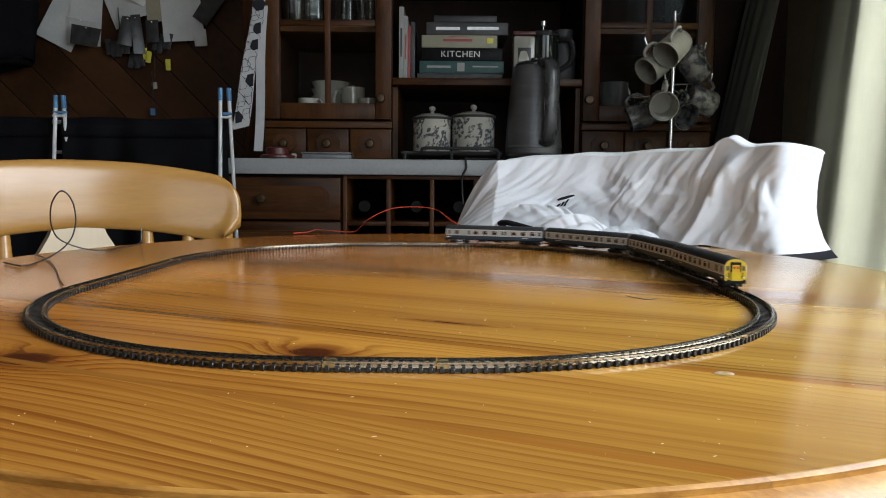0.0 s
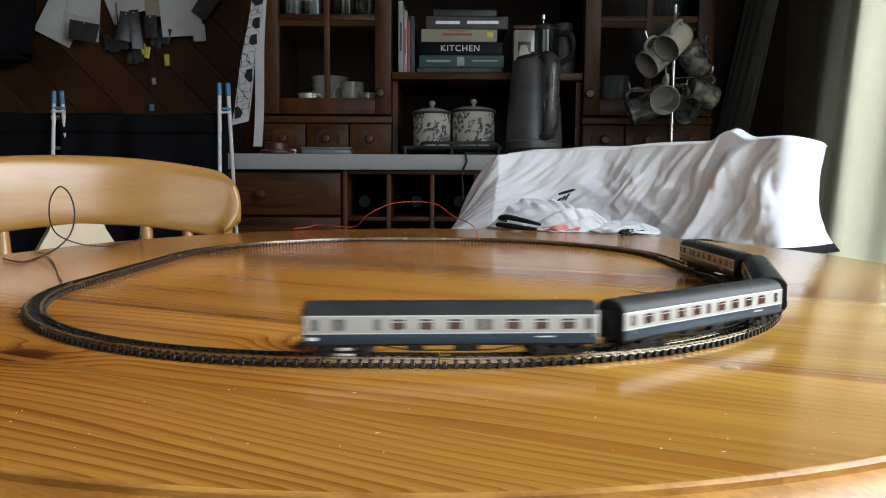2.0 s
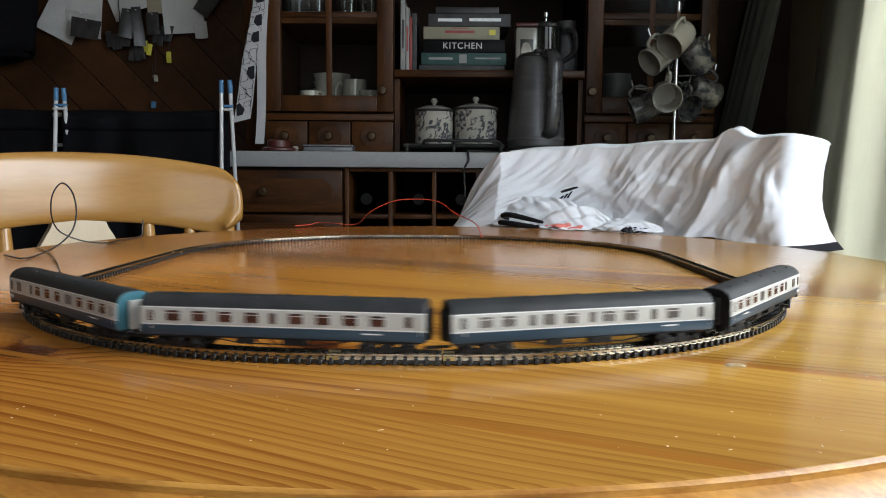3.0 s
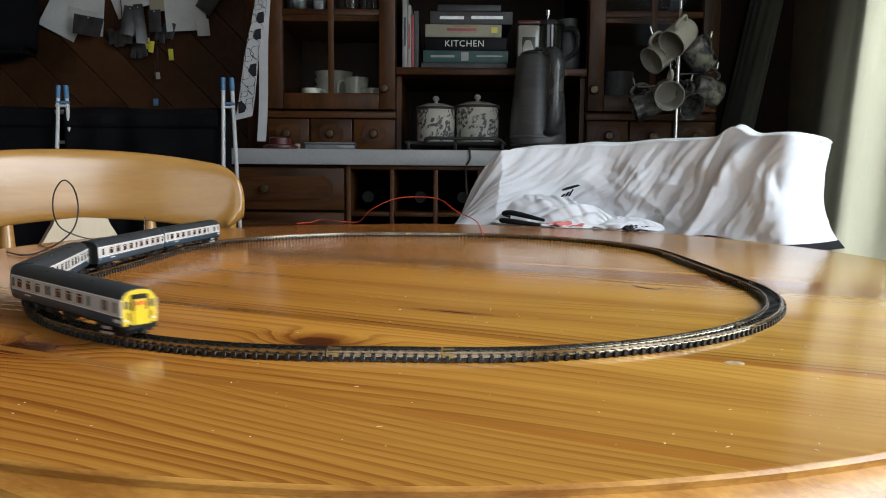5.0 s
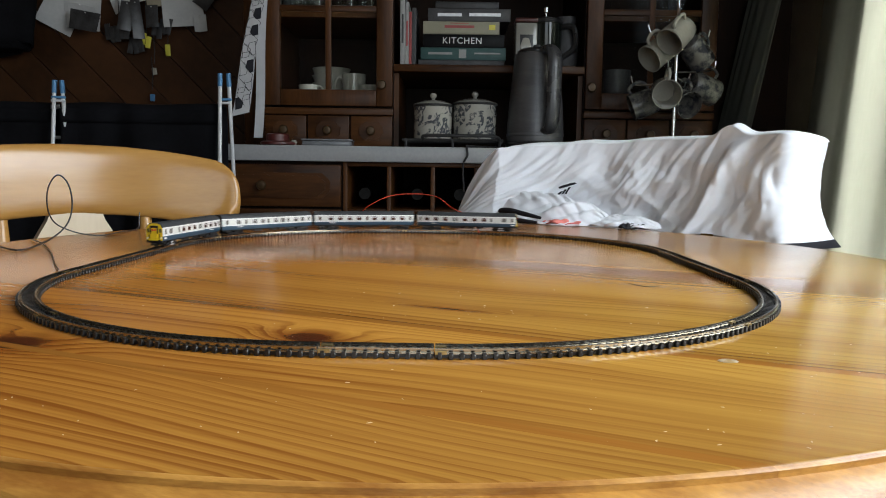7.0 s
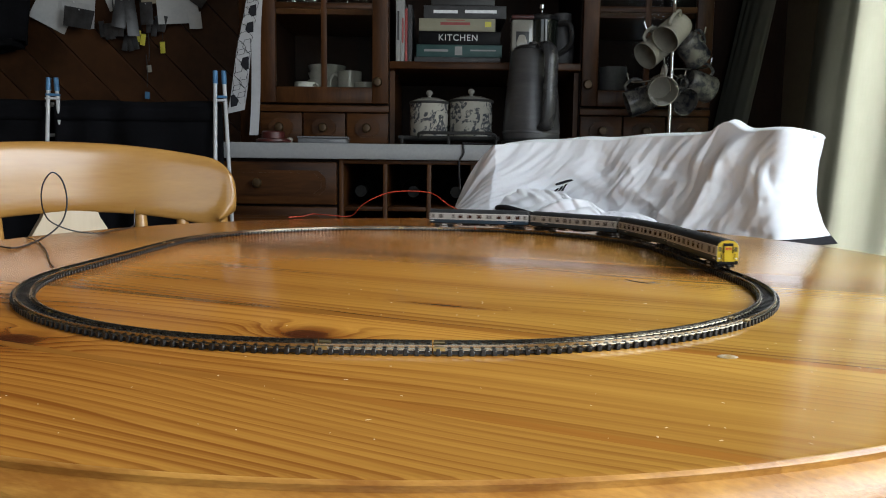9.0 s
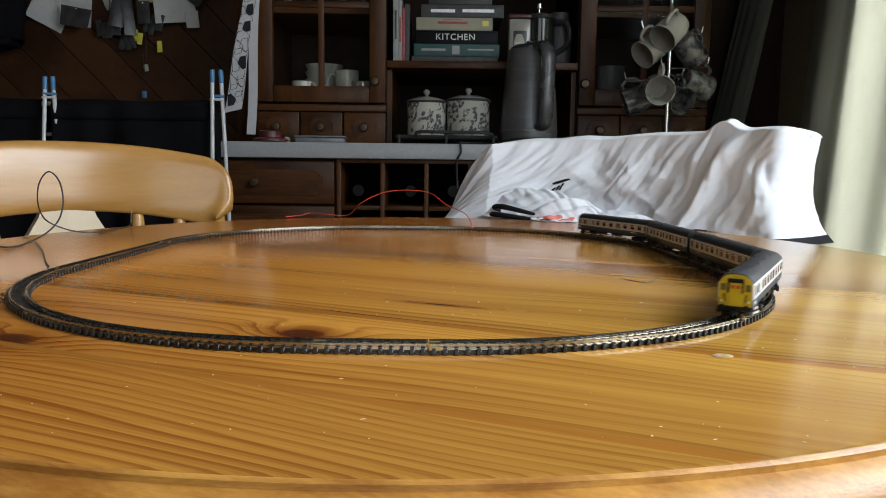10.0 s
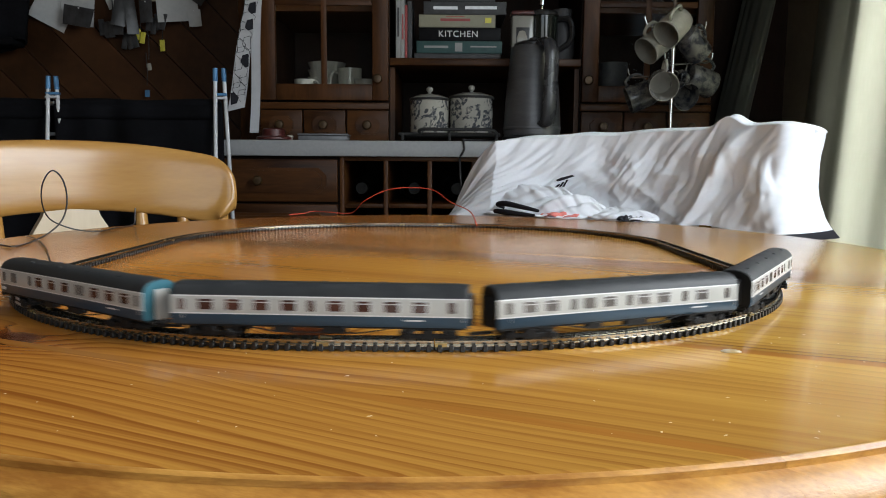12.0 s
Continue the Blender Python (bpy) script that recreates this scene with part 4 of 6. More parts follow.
def knob(bm_parent, x, y, z, r=0.013):
    bm = lathe(bmesh.new(), [(0.006, 0), (0.005, 0.008), (r * 0.8, 0.012), (r, 0.018), (r * 0.8, 0.024), (0, 0.026)], 16, Matrix.Translation((x, y, z)) @ Matrix.Rotation(radians(90), 4, "X"))
    part("knob", bm, "brass", bm_parent)


def raised_front(parent, name, x0, z0, x1, z1, y, kx=None):
    """A drawer front with a raised, rounded panel and a knob."""
    d = part(name, cube(x0, y - 0.018, z0, x1, y, z1, 0.003), "dark_oak_x", parent)
    mx, mz = 0.14 * (z1 - z0) + 0.012, 0.2 * (z1 - z0)
    bm = bmesh.new()
    a, b, c, e = x0 + mx, z0 + mz, x1 - mx, z1 - mz
    k = 0.3 * (e - b)
    outline = [(a + k, b), (c - k, b), (c, b + k), (c, e - k), (c - k, e), (a + k, e), (a, e - k), (a, b + k)]
    rot = Matrix.Rotation(radians(90), 4, "X")
    prism(bm, outline, -(y - 0.0175), -(y - 0.021), rot)
    inner = [((px - (a + c) / 2) * 0.93 + (a + c) / 2, (pz - (b + e) / 2) * 0.8 + (b + e) / 2) for px, pz in outline]
    prism(bm, inner, -(y - 0.0205), -(y - 0.025), rot)
    part("raised_panel", bm, "dark_oak_x", d)
    knob(d, (x0 + x1) / 2 if kx is None else kx, y - 0.025, (z0 + z1) / 2, 0.0125)
    return d


def base_units():
    u = thing("drawer_unit", Matrix(), "dark oak drawer unit with raised fronts under the worktop", "kitchen cabinet")
    bm = bmesh.new()
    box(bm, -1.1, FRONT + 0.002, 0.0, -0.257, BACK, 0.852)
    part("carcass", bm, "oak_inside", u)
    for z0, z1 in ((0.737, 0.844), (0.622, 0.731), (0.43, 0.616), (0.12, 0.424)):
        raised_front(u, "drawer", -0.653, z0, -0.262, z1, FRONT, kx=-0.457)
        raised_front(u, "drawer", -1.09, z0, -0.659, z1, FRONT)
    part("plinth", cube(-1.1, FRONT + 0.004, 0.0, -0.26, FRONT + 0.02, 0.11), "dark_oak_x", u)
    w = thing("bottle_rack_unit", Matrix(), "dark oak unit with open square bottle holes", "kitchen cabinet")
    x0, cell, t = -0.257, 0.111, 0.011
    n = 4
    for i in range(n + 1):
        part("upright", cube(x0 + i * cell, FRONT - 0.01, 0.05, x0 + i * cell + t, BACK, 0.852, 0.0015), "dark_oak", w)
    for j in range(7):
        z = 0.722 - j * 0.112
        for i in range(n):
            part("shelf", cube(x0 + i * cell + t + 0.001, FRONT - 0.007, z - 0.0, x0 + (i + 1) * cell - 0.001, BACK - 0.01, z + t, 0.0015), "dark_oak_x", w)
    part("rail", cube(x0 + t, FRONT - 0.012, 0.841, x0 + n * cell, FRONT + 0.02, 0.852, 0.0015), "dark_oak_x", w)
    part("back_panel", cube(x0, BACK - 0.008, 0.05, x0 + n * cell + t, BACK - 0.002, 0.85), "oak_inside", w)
    for i, j in ((0, 0), (1, 0), (2, 0), (1, 1), (2, 1)):
        cx, cz = x0 + (i + 0.5) * cell + t / 2 + (0.015 if i else -0.01), 0.7345 - j * 0.112 + 0.0365
        b = thing("wine_bottle", Matrix.Translation((cx, FRONT + 0.03, cz)) @ Matrix.Rotation(radians(-90), 4, "X"), "dark glass wine bottle lying in a rack hole", "bottle", "bottles in the rack")
        part("bottle_body", lathe(bmesh.new(), [(0, 0.002), (0.0145, 0.002), (0.0145, 0.02), (0.014, 0.08), (0.034, 0.13), (0.0365, 0.16), (0.0365, 0.29), (0, 0.295)], 20), "bottle", b)
        part("cap", lathe(bmesh.new(), [(0, -0.001), (0.015, -0.001), (0.0155, 0.04), (0.0148, 0.041)], 16), "foil", b)
    r = thing("cupboard_unit", Matrix(), "dark oak base cupboard with panelled doors", "kitchen cabinet")
    part("carcass", cube(0.2, FRONT + 0.002, 0.0, 1.0, BACK, 0.852), "oak_inside", r)
    for a, b in ((0.203, 0.598), (0.602, 0.997)):
        d = part("door", cube(a, FRONT - 0.018, 0.12, b, FRONT, 0.844, 0.003), "dark_oak", r)
        part("raised_panel", cube(a + 0.06, FRONT - 0.025, 0.18, b - 0.06, FRONT - 0.0175, 0.78, 0.006), "dark_oak", d)
        knob(d, a + 0.03, FRONT - 0.018, 0.6)
    top = thing("worktop", Matrix(), "pale grey laminate worktop with rounded front edge", "worktop")
    part("slab", cube(-1.1, 1.8665, 0.8525, 1.02, BACK, WT), "worktop", top)
    part("front_edge", cube(-1.1, 1.86, 0.852, 1.02, 1.866, WT + 0.0003, 0.0025), "worktop", top)


def glazed_unit(x0, x1, knob_x, name_label, left=True):
    u = thing("glazed_cupboard", Matrix(), name_label, "cupboard", "glazed cupboards")
    z0, z1 = 1.0, 1.72
    y = UPPER
    bm = bmesh.new()
    t = 0.018
    box(bm, x0, y + 0.001, z0, x0 + t, BACK, z1)
    box(bm, x1 - t, y + 0.001, z0, x1, BACK, z1)
    box(bm, x0 + t, y + 0.02, z0, x1 - t, BACK, z0 + 0.03)
    box(bm, x0 + t, y + 0.02, z1 - t, x1 - t, BACK, z1)
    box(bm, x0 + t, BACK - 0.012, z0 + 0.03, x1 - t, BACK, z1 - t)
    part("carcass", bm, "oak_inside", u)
    part("shelf", cube(x0 + t, y + 0.05, 1.252, x1 - t, BACK - 0.013, 1.27), "dark_oak_x", u)
    d = part("door_frame", bmesh_frame(x0 + 0.002, z0 + 0.004, x1 - 0.002, z1 - 0.003, y - 0.02, y, 0.044), "dark_oak", u)
    part("pane", cube(x0 + 0.04, y - 0.009, z0 + 0.04, x1 - 0.04, y - 0.006, z1 - 0.04), "cupboard_glass", d).visible_shadow = False
    mx = (x0 + x1) / 2
    part("glazing_bar", cube(mx - 0.008, y - 0.017, z0 + 0.044, mx + 0.008, y - 0.01, z1 - 0.044, 0.002), "dark_oak", d)
    for z in (1.262, 1.47):
        part("glazing_bar", cube(x0 + 0.046, y - 0.0165, z - 0.008, x1 - 0.046, y - 0.0095, z + 0.008, 0.002), "dark_oak_x", d)
    knob(d, knob_x, y - 0.02, 1.06, 0.013)
    part("cornice", cube(x0 - 0.0, y - 0.03, z1 + 0.001, x1 + 0.0, BACK, z1 + 0.05, 0.008), "dark_oak_x", u)
    return u


def bmesh_frame(x0, z0, x1, z1, y0, y1, w):
    bm = bmesh.new()
    box(bm, x0, y0, z0, x0 + w, y1, z1, 0.003)
    box(bm, x1 - w, y0, z0, x1, y1, z1, 0.003)
    box(bm, x0 + w, y0 + 0.001, z0, x1 - w, y1 - 0.001, z0 + w, 0.003)
    box(bm, x0 + w, y0 + 0.001, z1 - w, x1 - w, y1 - 0.001, z1, 0.003)
    return bm


def drawer_bank(x0, x1, n, label):
    u = thing("spice_drawers", Matrix(), label, "drawers", "small drawers on the worktop")
    part("carcass", cube(x0, UPPER + 0.002, WT, x1, BACK, 0.998), "oak_inside", u)
    part("rail", cube(x0, UPPER - 0.019, 0.9805, x1, UPPER + 0.001, 0.9985, 0.002), "dark_oak_x", u)
    w = (x1 - x0) / n
    for i in range(n):
        raised_front(u, "drawer", x0 + i * w + 0.002, WT + 0.006, x0 + (i + 1) * w - 0.002, 0.978, UPPER)


def wall_units():
    glazed_unit(-0.494, -0.142, -0.172, "dark oak glazed cupboard holding glasses and cups")
    glazed_unit(0.376, 0.73, 0.392, "dark oak glazed cupboard behind hanging mugs")
    drawer_bank(-0.494, -0.142, 3, "three small dark oak drawers below a glazed cupboard")
    drawer_bank(0.376, 0.73, 3, "small dark oak drawers standing behind the mugs")
    s = thing("open_shelf", Matrix(), "dark oak shelf between the two glazed cupboards", "shelf")
    part("board", cube(-0.1415, UPPER - 0.02, 1.098, 0.3755, BACK, 1.118, 0.003), "dark_oak_x", s)
    part("upper_board", cube(-0.1415, UPPER + 0.01, 1.42, 0.3755, BACK, 1.438, 0.003), "dark_oak_x", s)
    part("side", cube(-0.1415, UPPER + 0.012, WT + 0.001, -0.128, BACK - 0.014, 1.097), "dark_oak", s)
    part("side", cube(0.363, UPPER + 0.012, WT + 0.001, 0.3755, BACK - 0.014, 1.097), "dark_oak", s)
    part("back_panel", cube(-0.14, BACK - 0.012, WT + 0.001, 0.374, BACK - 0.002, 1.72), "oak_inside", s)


base_units()
wall_units()


def crockery():
    """Cups and glasses inside the left glazed cupboard, and pieces in the right one."""
    rng = random.Random(4)
    for x, y in ((-0.455, 2.2), (-0.425, 2.16), (-0.40, 2.24), (-0.37, 2.17), (-0.30, 2.2), (-0.275, 2.15), (-0.245, 2.22), (-0.215, 2.16)):
        h = 0.09 + 0.02 * rng.random()
        g = thing("drinking_glass", pose(x, y, 1.2702), "clear drinking glass standing on the cupboard shelf", "glass", "glasses in the cupboard")
        part("bowl", lathe(bmesh.new(), [(0, 0), (0.02, 0), (0.021, 0.004), (0.024, h), (0.0225, h), (0.0195, 0.006), (0, 0.006)], 20), "glass", g)
    cup(pose(-0.405, 2.23, 1.0302, rz=-30), 0.032, 0.05, "white china cup on the cupboard floor")
    cup(pose(-0.275, 2.25, 1.0302, rz=200), 0.036, 0.085, "pale china mug inside the cupboard")
    cup(pose(-0.225, 2.22, 1.0302, rz=20), 0.033, 0.05, "small pale cup inside the cupboard")
    for k in range(4):
        bowl = thing("bowl", pose(-0.355, 2.33, 1.0302 + k * 0.022), "pale china bowl in a stack", "bowl", "stacked bowls")
        part("bowl_body", lathe(bmesh.new(), [(0, 0), (0.03, 0), (0.045, 0.01), (0.06, 0.045), (0.057, 0.045), (0.042, 0.013), (0, 0.006)], 24), "china", bowl)
    # A pale mug; the cupboard's shade is put into its grey colour.
    cup(pose(0.50, 2.2, 1.0302, rz=60), 0.04, 0.1, "pale jug-like mug, greyed for shade in a glazed cupboard", mat="book_grey")


def cup(m, r, h, label, group="china cups", mat="china"):
    c = thing("mug", m, label, "mug", group)
    bm = lathe(bmesh.new(), [(0, 0.002), (r * 0.72, 0.002), (r * 0.75, 0), (r * 0.86, 0.004), (r * 0.97, h * 0.3), (r, h * 0.8), (r * 1.02, h), (r * 0.97, h), (r * 0.94, h * 0.8), (r * 0.9, h * 0.3), (r * 0.78, 0.008), (0, 0.006)], 28)
    body = part("cup_body", bm, mat, c)
    pts = [(r * 0.96, 0, h * 0.82), (r * 1.35, 0, h * 0.86), (r * 1.62, 0, h * 0.62), (r * 1.5, 0, h * 0.34), (r * 0.97, 0, h * 0.22)]
    part("handle", tube(bmesh.new(), smooth_path(pts, 5), r * 0.12, 8), mat, c)
    return c


crockery()

# ---- on the worktop and shelf ----


def canister(x, y, r, h, label):
    c = thing("storage_jar", pose(x, y, WT + 0.0245), label, "jar", "floral storage jars")
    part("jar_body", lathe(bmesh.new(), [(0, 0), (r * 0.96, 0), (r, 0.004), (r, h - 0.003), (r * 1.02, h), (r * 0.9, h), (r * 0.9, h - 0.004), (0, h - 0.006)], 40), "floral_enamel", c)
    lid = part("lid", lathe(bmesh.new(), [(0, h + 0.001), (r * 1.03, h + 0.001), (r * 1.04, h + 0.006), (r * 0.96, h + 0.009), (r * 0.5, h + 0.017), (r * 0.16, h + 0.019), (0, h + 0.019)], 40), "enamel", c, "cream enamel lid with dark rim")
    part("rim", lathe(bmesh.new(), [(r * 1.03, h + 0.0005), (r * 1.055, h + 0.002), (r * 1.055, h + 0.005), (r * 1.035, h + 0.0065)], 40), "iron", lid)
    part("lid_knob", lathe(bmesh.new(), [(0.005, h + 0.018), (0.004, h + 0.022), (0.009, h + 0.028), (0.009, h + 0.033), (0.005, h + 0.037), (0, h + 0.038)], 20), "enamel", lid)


def floral_enamel():
    """Cream enamel with a dark sprigged print."""
    mat = material("sprigged_enamel", (0.36, 0.345, 0.30), (0.44, 0.42, 0.37), 18, 0.2, bump=0.02, coat=0.5)
    n, l = mat.node_tree.nodes, mat.node_tree.links
    b = n["Principled BSDF"]
    old = b.inputs["Base Color"].links[0].from_socket
    tc = n.new("ShaderNodeTexCoord")
    no, vo = n.new("ShaderNodeTexNoise"), n.new("ShaderNodeTexNoise")
    no.inputs["Scale"].default_value, no.inputs["Detail"].default_value, no.inputs["Distortion"].default_value = 34, 4, 1.6
    vo.inputs["Scale"].default_value, vo.inputs["Detail"].default_value = 130, 3
    l.new(tc.outputs["Object"], no.inputs[0])
    l.new(tc.outputs["Object"], vo.inputs[0])
    m1, m2, mul = n.new("ShaderNodeMapRange"), n.new("ShaderNodeMapRange"), n.new("ShaderNodeMath")
    m1.inputs[1].default_value, m1.inputs[2].default_value = 0.50, 0.56
    m2.inputs[1].default_value, m2.inputs[2].default_value = 0.36, 0.5
    l.new(no.outputs[0], m1.inputs[0])
    l.new(vo.outputs[0], m2.inputs[0])
    mul.operation = "MULTIPLY"
    l.new(m1.outputs[0], mul.inputs[0])
    l.new(m2.outputs[0], mul.inputs[1])
    mix = n.new("ShaderNodeMix")
    mix.data_type = "RGBA"
    mix.inputs[7].default_value = (0.075, 0.08, 0.09, 1)
    l.new(mul.outputs[0], mix.inputs[0])
    l.new(old, mix.inputs[6])
    l.new(mix.outputs[2], b.inputs["Base Color"])
    return mat


M["floral_enamel"] = floral_enamel()
canister(-0.032, 1.985, 0.051, 0.084, "cream enamel storage jar with dark floral print")
canister(0.0785, 1.985, 0.057, 0.089, "larger cream enamel jar with dark floral print")


def trivet():
    t = thing("pan_stand", pose(0.02, 1.96, WT), "black wrought iron stand under the floral jars", "stand")
    for y in (-0.045, 0.0, 0.045):
        part("bar", tube(bmesh.new(), [(-0.13, y, 0.019), (0.13, y, 0.019)], 0.005, 8), "iron", t)
    for x in (-0.12, 0.0, 0.12):
        part("cross_bar", tube(bmesh.new(), [(x, -0.06, 0.019), (x, 0.06, 0.019)], 0.0045, 8), "iron", t)
        for y in (-0.055, 0.055):
            part("foot", tube(bmesh.new(), [(x, y, 0.019), (x, y, 0.0)], 0.004, 8), "iron", t)
    part("handle", tube(bmesh.new(), smooth_path([(-0.075, -0.062, 0.02), (-0.07, -0.075, 0.03), (0.0, -0.08, 0.03), (0.1, -0.075, 0.03), (0.12, -0.06, 0.02)], 5), 0.0045, 8), "iron", t)


trivet()


def kettle():
    k = thing("electric_kettle", pose(0.234, 1.94, WT), "tall dark brushed steel jug kettle on its base", "kettle")
    part("base", lathe(bmesh.new(), [(0, 0), (0.074, 0), (0.077, 0.004), (0.077, 0.013), (0.072, 0.018), (0, 0.018)], 40), "kettle_black", k)
    prof = [(0, 0.0185), (0.072, 0.0185), (0.0735, 0.024), (0.0725, 0.034), (0.0735, 0.037), (0.073, 0.05), (0.070, 0.10), (0.065, 0.16), (0.0595, 0.215), (0.057, 0.235), (0.054, 0.243), (0, 0.246)]
    body = part("body", lathe(bmesh.new(), prof, 48), "kettle", k)
    part("band", lathe(bmesh.new(), [(0.0732, 0.032), (0.0745, 0.0335), (0.0745, 0.0385), (0.0735, 0.040)], 48), "kettle", body)
    part("lid", lathe(bmesh.new(), [(0, 0.2465), (0.05, 0.2445), (0.05, 0.249), (0.04, 0.255), (0.012, 0.258), (0.01, 0.266), (0, 0.267)], 32), "kettle_black", k)
    a = radians(-72)
    d = Vector((math.cos(a), math.sin(a), 0))
    side = Vector((-d.y, d.x, 0))
    path = smooth_path([d * 0.054 + Vector((0, 0, 0.247)), d * 0.085 + Vector((0, 0, 0.243)), d * 0.106 + Vector((0, 0, 0.215)), d * 0.105 + Vector((0, 0, 0.15)), d * 0.102 + Vector((0, 0, 0.09)), d * 0.092 + Vector((0, 0, 0.052)), d * 0.066 + Vector((0, 0, 0.046))], 7)
    bm = bmesh.new()
    rings = []
    for i, p in enumerate(path):
        t = (path[min(i + 1, len(path) - 1)] - path[max(i - 1, 0)]).normalized()
        up = t.cross(side).normalized()
        w, h = 0.0185, 0.011
        rings.append([bm.verts.new(p + side * w * math.cos(q) + up * h * math.sin(q)) for q in [2 * math.pi * j / 14 for j in range(14)]])
    for p, q in zip(rings, rings[1:]):
        for j in range(14):
            bm.faces.new((p[j], p[(j + 1) % 14], q[(j + 1) % 14], q[j]))
    part("handle", bm, "kettle_grip", k)
    bm = bmesh.new()
    prism(bm, [(0.018, 0.0), (-0.018, 0.0), (-0.006, 0.03), (0.006, 0.03)], 0.205, 0.236, Matrix.Rotation(a + math.pi - math.pi / 2, 4, "Z") @ Matrix.Translation((0, 0.052, 0)))
    part("spout", bm, "kettle", k)


M["kettle_grip"] = material("grey_handle_plastic", (0.03, 0.03, 0.032), (0.055, 0.055, 0.058), 40, 0.28, bump=0.03)
kettle()
cable = part("kettle_cable", tube(bmesh.new(), smooth_path([(0.17, 2.0, WT + 0.004), (0.12, 1.93, WT + 0.004), (0.062, 1.875, WT + 0.0035), (0.055, 1.856, WT + 0.002), (0.057, 1.8565, 0.872), (0.05, 1.857, 0.858), (0.046, 1.868, 0.846), (0.05, 1.875, 0.78)], 6), 0.0028, 8), "black_wire")
tagged(cable, "thin black mains cable over the worktop edge", "cable")


def book(name_mat, x0, x1, z0, z1, depth, label, y=UPPER - 0.005, letters=None, pages=True):
    b = thing("book", pose((x0 + x1) / 2, y, z0), label, "book", "cookery books on the shelf")
    w, h = (x1 - x0) / 2, z1 - z0
    bm = bmesh.new()
    if w * 2 > h:  # lying flat, spine to the front
        box(bm, -w, 0, 0, w, depth, 0.0025)
        box(bm, -w, 0, h - 0.0025, w, depth, h)
        box(bm, -w, -0.003, 0.0, w, 0.0025, h, 0.0015)
        part("cover", bm, name_mat, b)
        part("pages", cube(-w + 0.004, 0.003, 0.0027, w - 0.004, depth - 0.005, h - 0.0027), "page", b)
    else:
        box(bm, -w, 0, 0, -w + 0.002, depth, h)
        box(bm, w - 0.002, 0, 0, w, depth, h)
        box(bm, -w, -0.003, 0, w, 0.0022, h, 0.001)
        part("cover", bm, name_mat, b)
        part("pages", cube(-w + 0.0022, 0.0025, 0.003, w - 0.0022, depth - 0.004, h - 0.004), "page", b)
    return b


def books():
    z = 1.1182
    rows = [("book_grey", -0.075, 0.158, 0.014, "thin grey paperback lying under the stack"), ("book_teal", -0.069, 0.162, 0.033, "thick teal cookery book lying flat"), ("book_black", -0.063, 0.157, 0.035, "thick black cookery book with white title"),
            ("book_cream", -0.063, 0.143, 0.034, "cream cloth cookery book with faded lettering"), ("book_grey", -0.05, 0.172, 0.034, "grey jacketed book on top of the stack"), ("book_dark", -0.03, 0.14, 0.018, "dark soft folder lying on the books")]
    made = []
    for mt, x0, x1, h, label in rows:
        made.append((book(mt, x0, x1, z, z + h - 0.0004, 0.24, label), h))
        z += h
    turn = Matrix.Rotation(radians(90), 4, "X")
    # titles on the spines
    b, h = made[2]
    lettering("title", "KITCHEN", 0.0235, Matrix.Translation((-0.004, -0.0034, h / 2)) @ turn, "coach_white", b, "white title lettering")
    for i, bars, mt in ((1, ((-0.095, -0.03, 0.017, 0.006), (0.03, 0.1, 0.018, 0.004)), "book_white"), (3, ((-0.045, 0.035, 0.020, 0.007), (-0.03, 0.02, 0.029, 0.002)), "book_red"), (4, ((-0.085, -0.02, 0.017, 0.008), (0.0, 0.085, 0.018, 0.008)), "silver")):
        b, h = made[i]
        for a, c, zz, t in bars:
            part("title_bar", cube(a, -0.0036, zz - t / 2, c, -0.0028, zz + t / 2), mt, b)
    b, h = made[1]
    part("picture_patch", cube(-0.012, -0.0037, 0.005, 0.008, -0.0028, 0.028), "book_white", b)
    b, h = made[3]
    part("mark", cube(0.075, -0.0036, 0.012, 0.092, -0.0028, 0.026), "yellow_tag", b)
    # upright books at the left end
    x = -0.125
    for mt, w, h, label in (("book_white", 0.013, 0.19, "tall white paperback standing upright"), ("book_white", 0.010, 0.165, "narrow white booklet standing upright"), ("book_red", 0.007, 0.14, "thin red booklet standing upright"), ("book_grey", 0.012, 0.15, "grey hardback standing upright")):
        b = book(mt, x, x + w, 1.1182, 1.1182 + h, 0.17, label)
        if mt != "book_red":
            part("title_bar", cube(-w * 0.2, -0.0037, h * 0.3, w * 0.2, -0.0028, h * 0.7), "book_red" if w < 0.012 else "photo", b)
        x += w + 0.0006


M["book_dark"] = material("black_folder", (0.015, 0.015, 0.016), (0.03, 0.03, 0.032), 30, 0.5, bump=0.1)
books()


